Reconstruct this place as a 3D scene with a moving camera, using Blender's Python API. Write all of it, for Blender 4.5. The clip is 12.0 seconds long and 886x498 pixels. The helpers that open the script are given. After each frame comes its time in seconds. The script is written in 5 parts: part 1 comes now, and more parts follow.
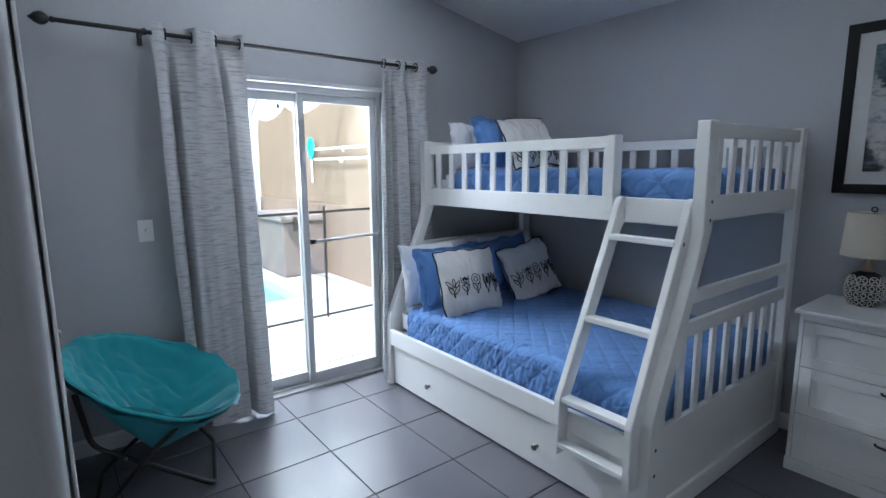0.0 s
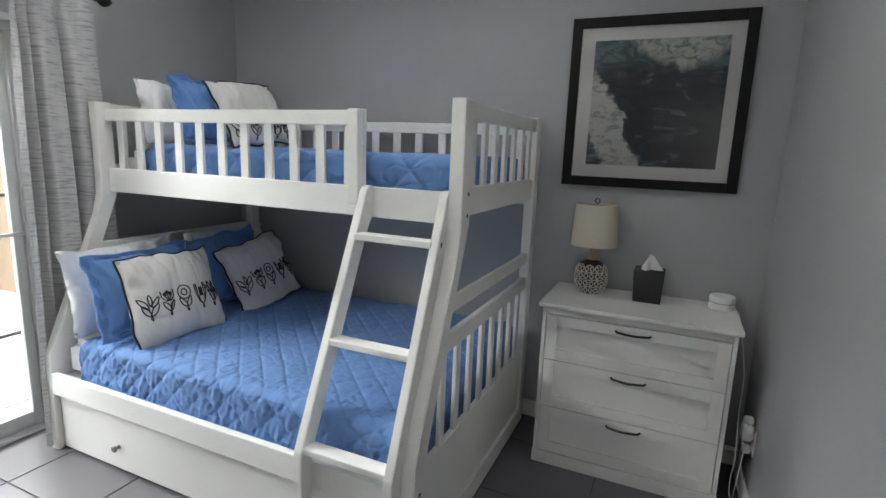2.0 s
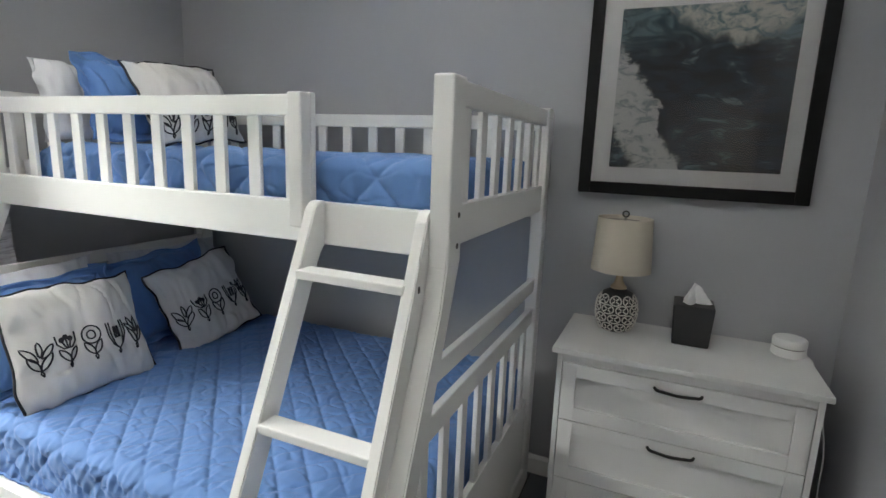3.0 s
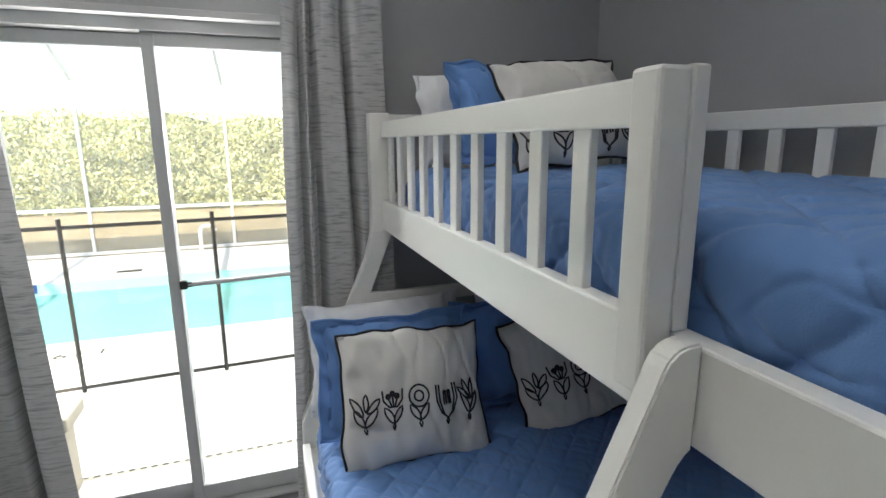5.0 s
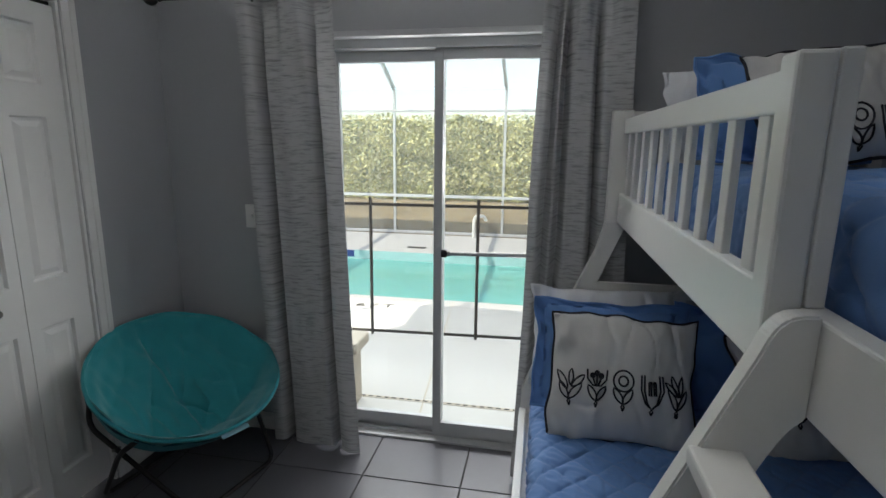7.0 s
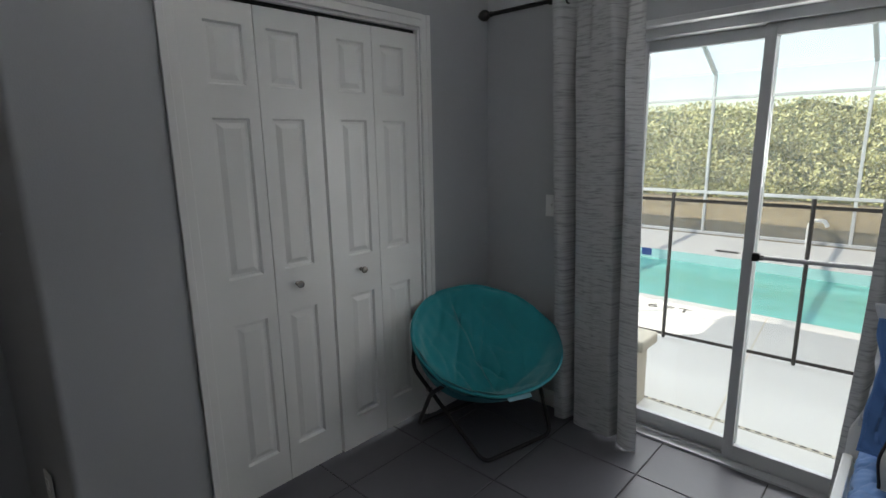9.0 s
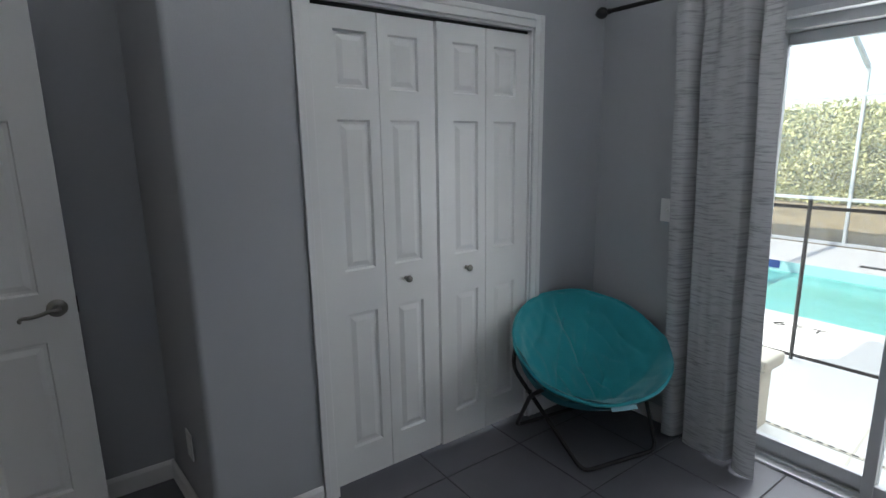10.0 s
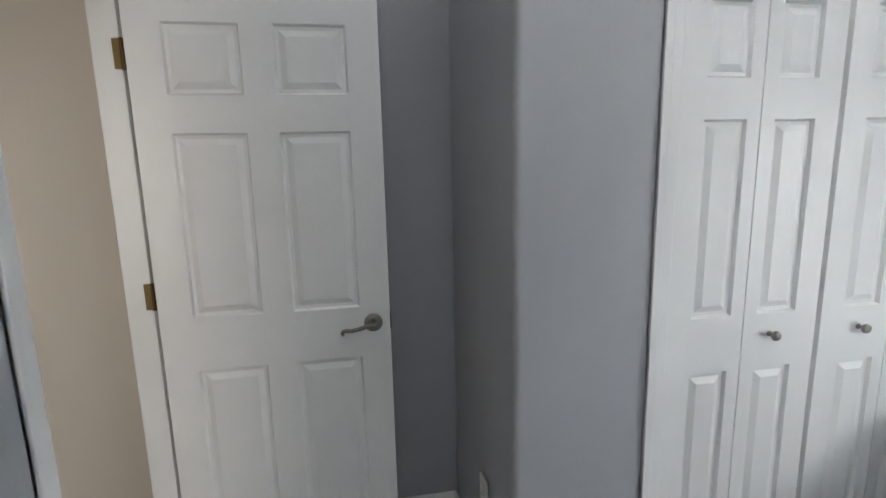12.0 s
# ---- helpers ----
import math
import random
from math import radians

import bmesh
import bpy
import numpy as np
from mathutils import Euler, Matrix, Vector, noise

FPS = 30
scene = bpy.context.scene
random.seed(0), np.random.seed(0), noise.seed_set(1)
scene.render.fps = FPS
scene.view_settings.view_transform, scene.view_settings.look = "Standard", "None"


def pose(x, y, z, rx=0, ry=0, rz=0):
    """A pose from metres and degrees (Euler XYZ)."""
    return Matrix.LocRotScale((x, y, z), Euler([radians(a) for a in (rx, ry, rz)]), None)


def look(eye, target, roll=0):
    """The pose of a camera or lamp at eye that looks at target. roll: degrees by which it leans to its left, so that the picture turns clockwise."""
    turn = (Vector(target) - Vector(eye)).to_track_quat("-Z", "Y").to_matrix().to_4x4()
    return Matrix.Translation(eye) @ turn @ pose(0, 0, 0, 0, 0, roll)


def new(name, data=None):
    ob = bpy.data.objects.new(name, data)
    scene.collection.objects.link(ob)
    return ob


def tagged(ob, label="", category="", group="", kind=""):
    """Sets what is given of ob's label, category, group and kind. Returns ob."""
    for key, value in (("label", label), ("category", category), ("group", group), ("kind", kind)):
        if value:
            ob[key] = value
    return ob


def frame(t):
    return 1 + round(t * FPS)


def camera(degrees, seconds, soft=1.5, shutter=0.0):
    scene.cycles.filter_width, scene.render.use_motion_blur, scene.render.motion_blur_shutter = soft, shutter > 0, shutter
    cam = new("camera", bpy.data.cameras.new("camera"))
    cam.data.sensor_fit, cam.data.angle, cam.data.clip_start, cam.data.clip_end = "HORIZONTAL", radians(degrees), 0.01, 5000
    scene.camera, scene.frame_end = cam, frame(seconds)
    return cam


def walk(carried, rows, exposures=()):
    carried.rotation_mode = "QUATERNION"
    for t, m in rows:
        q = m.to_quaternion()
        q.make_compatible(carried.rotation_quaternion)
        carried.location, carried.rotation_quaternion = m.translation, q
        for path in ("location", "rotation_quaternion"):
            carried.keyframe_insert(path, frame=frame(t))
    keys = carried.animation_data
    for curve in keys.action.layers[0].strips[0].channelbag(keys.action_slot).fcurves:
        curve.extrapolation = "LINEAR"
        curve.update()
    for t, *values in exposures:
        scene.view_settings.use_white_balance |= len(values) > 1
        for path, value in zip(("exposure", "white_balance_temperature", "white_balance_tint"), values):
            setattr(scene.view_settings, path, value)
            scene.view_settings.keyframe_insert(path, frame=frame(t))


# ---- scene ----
cam = camera(81.2, 12.0)
PATH = [
    (0, (-0.144, 0.258, 1.475), (1.065, 1.819, 1.158), -0.4),
    (0.5, (-0.069, 0.378, 1.465), (1.259, 1.84, 1.151), 0.3),
    (1, (-0.041, 0.467, 1.465), (1.575, 1.602, 1.148), 1.5),
    (1.5, (0.068, 0.533, 1.456), (1.822, 1.433, 1.114), 2.1),
    (2, (0.305, 0.585, 1.467), (2.102, 1.38, 1.098), 2.2),
    (2.5, (0.547, 0.662, 1.467), (2.36, 1.418, 1.088), 2.3),
    (2.7, (0.665, 0.712, 1.471), (2.48, 1.464, 1.094), 2.2),
    (4.3, (1.404, 1.094, 1.519), (2.668, 2.588, 1.1), 0.2),
    (4.5, (1.461, 1.165, 1.524), (2.523, 2.810, 1.117), -0.2),
    (5, (1.558, 1.234, 1.537), (2.193, 3.086, 1.130), -0.4),
    (5.5, (1.628, 1.216, 1.521), (1.863, 3.161, 1.122), 0.05),
    (6, (1.674, 1.158, 1.515), (1.658, 3.117, 1.110), 0.55),
    (6.5, (1.668, 1.086, 1.512), (1.487, 3.037, 1.112), 0.8),
    (8.5, (1.7, 0.97, 1.501), (0.618, 2.602, 1.09), -0.9),
    (9, (1.72, 0.963, 1.5), (0.382, 2.391, 1.087), -1.0),
    (9.5, (1.725, 0.947, 1.49), (0.243, 2.228, 1.086), -0.8),
    (10, (1.72, 0.928, 1.499), (0.127, 2.068, 1.096), -0.9),
    (10.5, (1.718, 0.918, 1.508), (0.018, 1.899, 1.126), -1.1),
    (11, (1.691, 0.891, 1.495), (-0.113, 1.686, 1.154), -1.5),
    (11.5, (1.513, 0.838, 1.492), (-0.375, 1.402, 1.149), -1.8),
    (12, (1.196, 0.762, 1.512), (-0.739, 1.118, 1.149), -1.3),
]
EXPOSURES = [(0, 2.25, 5850, 10), (1.0, 2.15, 6500, 10), (2.5, 2.72, 7200, 10), (4.5, 2.2, 7200, 10), (5.5, 1.8, 7100, 10), (6.5, 1.2, 6900, 10), (8.5, 0.92, 6900, 10), (9.5, 1.0, 6700, 10), (10.5, 1.97, 6300, 10), (12, 2.48, 6700, 10)]
walk(cam, [(t, look(eye, target, roll)) for t, eye, target, roll in PATH], EXPOSURES)

# ---- light ----
YN_GLASS = 3.405
world = bpy.data.worlds.new("sky")
scene.world = world
world.use_nodes = True
wn = world.node_tree.nodes
sky = wn.new("ShaderNodeTexSky")
sky.sky_type, sky.sun_disc = 'NISHITA', False
SUN_DIR = Vector((-0.42, -0.48, 0.77)).normalized()
sky.sun_elevation = math.asin(SUN_DIR.z)
sky.sun_rotation = math.atan2(SUN_DIR.x, SUN_DIR.y)
wn["Background"].inputs["Strength"].default_value = 0.15
world.node_tree.links.new(sky.outputs[0], wn["Background"].inputs["Color"])
sun = new("sun", bpy.data.lights.new("sun", 'SUN'))
sun.data.energy, sun.data.angle, sun.data.color = 5.0, radians(0.6), (1.0, 0.95, 0.88)
sun.matrix_world = look(SUN_DIR * 30, (0, 0, 0))


def area(name, eye, target, w, h, watts, colour):
    ob = new(name, bpy.data.lights.new(name, 'AREA'))
    ob.data.shape, ob.data.size, ob.data.size_y = 'RECTANGLE', w, h
    ob.data.energy, ob.data.color = watts, colour
    ob.matrix_world = look(eye, target)
    return ob


# area lamp added at the hall's closed end to light it; no window there
area("hall_fill", (1.55, -0.70, 1.35), (-0.6, -0.55, 1.1), 0.8, 1.2, 2.4, (1.0, 0.95, 0.89))
# area lamp added above the view, boosting the open sky's light through the glass door
area("door_sky_fill", (0.5, 5.7, 2.76), (1.1, 1.0, 0.55), 5.1, 0.56, 96, (0.90, 0.95, 1.0))
# lamp added in the glass door's opening, standing in for the bright deck's upward bounce
up = area("door_deck_fill", (1.20, YN_GLASS, 1.25), (1.20, YN_GLASS - 0.68, 1.98), 0.62, 0.6, 8.8, (0.95, 0.98, 1.0))
up.data.spread = radians(72)
# second lamp added in the same opening, to model chair and closet corner from the side
slant = area("door_side_fill", (1.30, YN_GLASS, 1.05), (0.45, YN_GLASS - 0.52, 0.95), 0.4, 1.3, 0.45, (0.93, 0.97, 1.0))
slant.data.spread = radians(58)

# ---- materials ----


def mat(name, colour, rough=0.6, metal=0.0, var=0.08, scale=6.0, bump=0.1, bscale=120.0, stretch=(1, 1, 1), spec=0.5, fleck=0.0, vary=0.0, sheen=0.0):
    """A painted, woven or stone surface: broad stains, fine grain and relief."""
    m = bpy.data.materials.new(name)
    m.use_nodes = True
    n, l = m.node_tree.nodes, m.node_tree.links
    p = n["Principled BSDF"]
    co = n.new("ShaderNodeTexCoord")
    mp = n.new("ShaderNodeMapping")
    mp.inputs["Scale"].default_value = stretch
    mp.inputs["Location"].default_value = (0.31, 0.17, 0.43)
    if vary:
        # pieces of one floor share one run of stain
        l.new(n.new("ShaderNodeNewGeometry").outputs["Position"], mp.inputs["Vector"])
    else:
        l.new(co.outputs["Object"], mp.inputs["Vector"])
    big = n.new("ShaderNodeTexNoise")
    big.inputs["Scale"].default_value, big.inputs["Detail"].default_value = scale, 6
    l.new(mp.outputs[0], big.inputs["Vector"])
    fine = n.new("ShaderNodeTexNoise")
    fine.inputs["Scale"].default_value, fine.inputs["Detail"].default_value = bscale, 3
    l.new(mp.outputs[0], fine.inputs["Vector"])
    ramp = n.new("ShaderNodeMapRange")
    ramp.inputs["To Min"].default_value, ramp.inputs["To Max"].default_value = 1 - var, 1 + var
    l.new(big.outputs["Fac"], ramp.inputs["Value"])
    val = ramp.outputs[0]
    if fleck:
        r2 = n.new("ShaderNodeMapRange")
        r2.inputs["From Min"].default_value, r2.inputs["From Max"].default_value = 0.3, 0.7
        r2.inputs["To Min"].default_value, r2.inputs["To Max"].default_value = 1 - fleck, 1 + fleck
        l.new(fine.outputs["Fac"], r2.inputs["Value"])
        mul = n.new("ShaderNodeMath")
        mul.operation = 'MULTIPLY'
        l.new(val, mul.inputs[0]), l.new(r2.outputs[0], mul.inputs[1])
        val = mul.outputs[0]
    if vary:
        oi = n.new("ShaderNodeObjectInfo")
        r3 = n.new("ShaderNodeMapRange")
        r3.inputs["To Min"].default_value, r3.inputs["To Max"].default_value = 1 - vary, 1 + vary
        l.new(oi.outputs["Random"], r3.inputs["Value"])
        mul = n.new("ShaderNodeMath")
        mul.operation = 'MULTIPLY'
        l.new(val, mul.inputs[0]), l.new(r3.outputs[0], mul.inputs[1])
        val = mul.outputs[0]
    mix = n.new("ShaderNodeVectorMath")
    mix.operation = 'SCALE'
    mix.inputs[0].default_value = colour
    l.new(val, mix.inputs["Scale"])
    l.new(mix.outputs[0], p.inputs["Base Color"])
    rr = n.new("ShaderNodeMapRange")
    rr.inputs["To Min"].default_value, rr.inputs["To Max"].default_value = max(rough - 0.08, 0.02), min(rough + 0.08, 1)
    l.new(big.outputs["Fac"], rr.inputs["Value"])
    l.new(rr.outputs[0], p.inputs["Roughness"])
    p.inputs["Metallic"].default_value = metal
    p.inputs["Specular IOR Level"].default_value = spec
    p.inputs["Sheen Weight"].default_value = sheen
    if bump:
        b = n.new("ShaderNodeBump")
        b.inputs["Strength"].default_value, b.inputs["Distance"].default_value = bump, 0.004
        l.new(fine.outputs["Fac"], b.inputs["Height"])
        l.new(b.outputs[0], p.inputs["Normal"])
    return m


WALL = mat("grey_wall_paint", (0.40, 0.41, 0.43), 0.44, var=0.035, scale=2, bump=0.12, bscale=160)
CEIL = mat("white_ceiling_paint", (0.72, 0.72, 0.72), 0.8, var=0.03, scale=2, bump=0.35, bscale=90)
CREAM = mat("cream_hall_paint", (0.62, 0.57, 0.505), 0.6, var=0.04, scale=2, bump=0.12, bscale=160)
TRIM = mat("white_trim_paint", (0.78, 0.78, 0.77), 0.35, var=0.03, scale=5, bump=0.05, bscale=60)
BEDW = mat("white_bed_lacquer", (0.80, 0.80, 0.78), 0.32, var=0.03, scale=4, bump=0.06, bscale=40, stretch=(1, 1, 1))
DRESS = mat("white_dresser_foil", (0.76, 0.76, 0.75), 0.38, var=0.04, scale=8, bump=0.05, bscale=70, stretch=(1, 0.15, 1))
TILE = mat("grey_floor_tile", (0.116, 0.115, 0.130), 0.33, var=0.26, scale=2.3, bump=0.02, bscale=45, fleck=0.02, vary=0.07)
GROUT = mat("dark_grout", (0.05, 0.048, 0.046), 0.9, var=0.12, scale=12, bump=0.3, bscale=200)
QUILT = mat("blue_quilt_cotton", (0.105, 0.232, 0.505), 0.78, var=0.07, scale=5, bump=0.16, bscale=350, sheen=0.15)
BLUEP = mat("blue_pillow_cotton", (0.10, 0.23, 0.52), 0.8, var=0.07, scale=7, bump=0.2, bscale=260, sheen=0.15)
WHITEF = mat("white_bed_linen", (0.68, 0.69, 0.72), 0.85, var=0.04, scale=6, bump=0.2, bscale=260)
CREAMF = mat("offwhite_cushion_cotton", (0.63, 0.62, 0.605), 0.88, var=0.05, scale=7, bump=0.35, bscale=420)
PIPING = mat("navy_black_cord", (0.010, 0.011, 0.018), 0.7, var=0.1, scale=20, bump=0.2, bscale=600)
BLACKM = mat("matt_black_metal", (0.018, 0.017, 0.017), 0.42, metal=0.3, var=0.15, scale=12, bump=0.08, bscale=200)
NICKEL = mat("brushed_nickel", (0.25, 0.24, 0.22), 0.32, metal=1.0, var=0.08, scale=14, bump=0.05, bscale=300)
BRASS = mat("aged_brass", (0.14, 0.10, 0.045), 0.42, metal=1.0, var=0.2, scale=40, bump=0.1, bscale=200)
TEAL = mat("teal_microsuede", (0.010, 0.265, 0.305), 0.8, var=0.2, scale=7, bump=0.3, bscale=160, sheen=0.3)
TEALB = mat("teal_nylon_back", (0.02, 0.22, 0.27), 0.6, var=0.08, scale=9, bump=0.2, bscale=300)
TAGM = mat("pale_blue_label", (0.22, 0.42, 0.50), 0.7, var=0.06, bump=0.1)
ALU = mat("white_aluminium", (0.52, 0.53, 0.54), 0.38, metal=0.15, var=0.05, scale=10, bump=0.04, bscale=80)
DARKGAP = mat("dark_gap", (0.03, 0.03, 0.03), 0.9, var=0.1, bump=0)
BROWN = mat("dark_brown_metal", (0.035, 0.030, 0.027), 0.5, var=0.1, scale=12, bump=0.05)
DECK = mat("pale_pool_deck", (0.55, 0.535, 0.51), 0.85, var=0.09, scale=1.2, bump=0.5, bscale=140, fleck=0.06)
POOLW = mat("pool_plaster", (0.42, 0.66, 0.66), 0.7, var=0.08, scale=2, bump=0.2, bscale=50)
LAWN = mat("dry_brown_lawn", (0.175, 0.135, 0.072), 0.95, var=0.6, scale=0.8, bump=0.9, bscale=7, fleck=0.4)
TAN = mat("tan_screen_fabric", (0.41, 0.31, 0.225), 0.85, var=0.07, scale=1.6, bump=0.4, bscale=200)
TANLOW = mat("brown_wall_panel", (0.235, 0.17, 0.125), 0.8, var=0.1, scale=2.5, bump=0.3, bscale=80)
STONE = mat("cream_planter_stucco", (0.50, 0.45, 0.37), 0.9, var=0.08, scale=4, bump=0.5, bscale=90)
# both spa colours are darkened to carry the shade the tub stands in
SPA = mat("grey_spa_vinyl", (0.20, 0.165, 0.15), 0.6, var=0.07, scale=4, bump=0.2, bscale=120)
SPATOP = mat("pale_spa_cover", (0.28, 0.24, 0.22), 0.6, var=0.06, scale=4, bump=0.2, bscale=120)
PVC = mat("white_pvc", (0.78, 0.78, 0.76), 0.4, var=0.04, scale=6, bump=0.03)
FRAMEB = mat("black_frame_lacquer", (0.010, 0.010, 0.011), 0.4, var=0.1, scale=10, bump=0.05, bscale=120, spec=0.18)
SHADE = mat("ivory_linen_shade", (0.60, 0.55, 0.46), 0.9, var=0.04, scale=8, bump=0.4, bscale=420)
WOODL = mat("pale_turned_wood", (0.50, 0.38, 0.25), 0.5, var=0.15, scale=14, bump=0.1, bscale=80, stretch=(1, 1, 0.2))
POTD = mat("black_lamp_glaze", (0.022, 0.021, 0.022), 0.45, var=0.2, scale=20, bump=0.1, bscale=120)
POTW = mat("white_lamp_relief", (0.66, 0.63, 0.58), 0.55, var=0.08, scale=20, bump=0.1, bscale=150)
BOXG = mat("dark_grey_box", (0.030, 0.030, 0.032), 0.6, var=0.12, scale=9, bump=0.15, bscale=200)
PAPER = mat("white_tissue", (0.82, 0.82, 0.82), 0.9, var=0.03, scale=12, bump=0.3, bscale=90)
PLASTIC = mat("white_plastic", (0.76, 0.76, 0.75), 0.35, var=0.02, scale=6, bump=0.02)
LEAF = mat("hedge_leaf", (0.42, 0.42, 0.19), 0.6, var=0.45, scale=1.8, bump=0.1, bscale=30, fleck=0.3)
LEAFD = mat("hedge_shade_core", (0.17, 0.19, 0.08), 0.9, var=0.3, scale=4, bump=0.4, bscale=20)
TEALP = mat("teal_net_plastic", (0.02, 0.42, 0.50), 0.5, var=0.1, scale=9, bump=0.1)
SIGNB = mat("blue_depth_tile", (0.02, 0.05, 0.22), 0.4, var=0.1, bump=0.02)
INK = mat("dark_deck_paint", (0.045, 0.042, 0.04), 0.8, var=0.3, scale=30, bump=0.2)


def glass(name, tint=(1, 1, 1), rough=0.0):
    m = bpy.data.materials.new(name)
    m.use_nodes = True
    n, l = m.node_tree.nodes, m.node_tree.links
    n.remove(n["Principled BSDF"])
    tr, gl, mx = n.new("ShaderNodeBsdfTransparent"), n.new("ShaderNodeBsdfGlossy"), n.new("ShaderNodeMixShader")
    fr = n.new("ShaderNodeFresnel")
    fr.inputs["IOR"].default_value = 1.45
    tr.inputs[0].default_value = (*tint, 1)
    gl.inputs["Roughness"].default_value = rough
    l.new(fr.outputs[0], mx.inputs[0]), l.new(tr.outputs[0], mx.inputs[1]), l.new(gl.outputs[0], mx.inputs[2])
    l.new(mx.outputs[0], n["Material Output"].inputs["Surface"])
    return m


def mesh_cloth(name, colour, cover):
    m = bpy.data.materials.new(name)
    m.use_nodes = True
    n, l = m.node_tree.nodes, m.node_tree.links
    p = n["Principled BSDF"]
    p.inputs["Base Color"].default_value = (*colour, 1)
    p.inputs["Roughness"].default_value = 0.8
    tr, mx = n.new("ShaderNodeBsdfTransparent"), n.new("ShaderNodeMixShader")
    mx.inputs[0].default_value = cover
    # half of what the threads take in comes out on their other side
    tl, both = n.new("ShaderNodeBsdfTranslucent"), n.new("ShaderNodeMixShader")
    tl.inputs[0].default_value = (*colour, 1)
    l.new(p.outputs[0], both.inputs[1]), l.new(tl.outputs[0], both.inputs[2])
    l.new(tr.outputs[0], mx.inputs[1]), l.new(both.outputs[0], mx.inputs[2])
    l.new(mx.outputs[0], n["Material Output"].inputs["Surface"])
    return m


GLASS = glass("clear_door_glass", (0.96, 0.98, 0.97))
PICGLASS = glass("picture_glass", (1, 1, 1), 0.02)
FENCEM = mesh_cloth("black_fence_mesh", (0.02, 0.02, 0.02), 0.10)
SCREENM = mesh_cloth("cage_screen", (0.66, 0.66, 0.64), 0.26)
ROOFM = mesh_cloth("cage_roof_screen", (0.80, 0.80, 0.79), 0.62)


def curtain_mat():
    """Woven drape with short dark slubs that run across it."""
    m = mat("grey_slub_curtain", (0.45, 0.455, 0.465), 0.9, var=0.06, scale=3, bump=0.35, bscale=320)
    n, l = m.node_tree.nodes, m.node_tree.links
    p = n["Principled BSDF"]
    uv = n.new("ShaderNodeUVMap")
    mp = n.new("ShaderNodeMapping")
    mp.inputs["Scale"].default_value = (5, 210, 1)
    l.new(uv.outputs[0], mp.inputs["Vector"])
    ns = n.new("ShaderNodeTexNoise")
    ns.inputs["Scale"].default_value, ns.inputs["Detail"].default_value, ns.inputs["Roughness"].default_value = 1.0, 4, 0.65
    l.new(mp.outputs[0], ns.inputs["Vector"])
    r = n.new("ShaderNodeMapRange")
    r.inputs["From Min"].default_value, r.inputs["From Max"].default_value = 0.33, 0.52
    r.inputs["To Min"].default_value, r.inputs["To Max"].default_value = 0.58, 1.04
    l.new(ns.outputs["Fac"], r.inputs["Value"])
    sc = n.new("ShaderNodeVectorMath")
    sc.operation = 'SCALE'
    old = p.inputs["Base Color"].links[0].from_socket
    l.new(old, sc.inputs[0]), l.new(r.outputs[0], sc.inputs["Scale"])
    l.new(sc.outputs[0], p.inputs["Base Color"])
    tl, mx = n.new("ShaderNodeBsdfTranslucent"), n.new("ShaderNodeMixShader")
    mx.inputs[0].default_value = 0.06
    l.new(sc.outputs[0], tl.inputs[0])
    l.new(p.outputs[0], mx.inputs[1]), l.new(tl.outputs[0], mx.inputs[2])
    l.new(mx.outputs[0], n["Material Output"].inputs["Surface"])
    return m


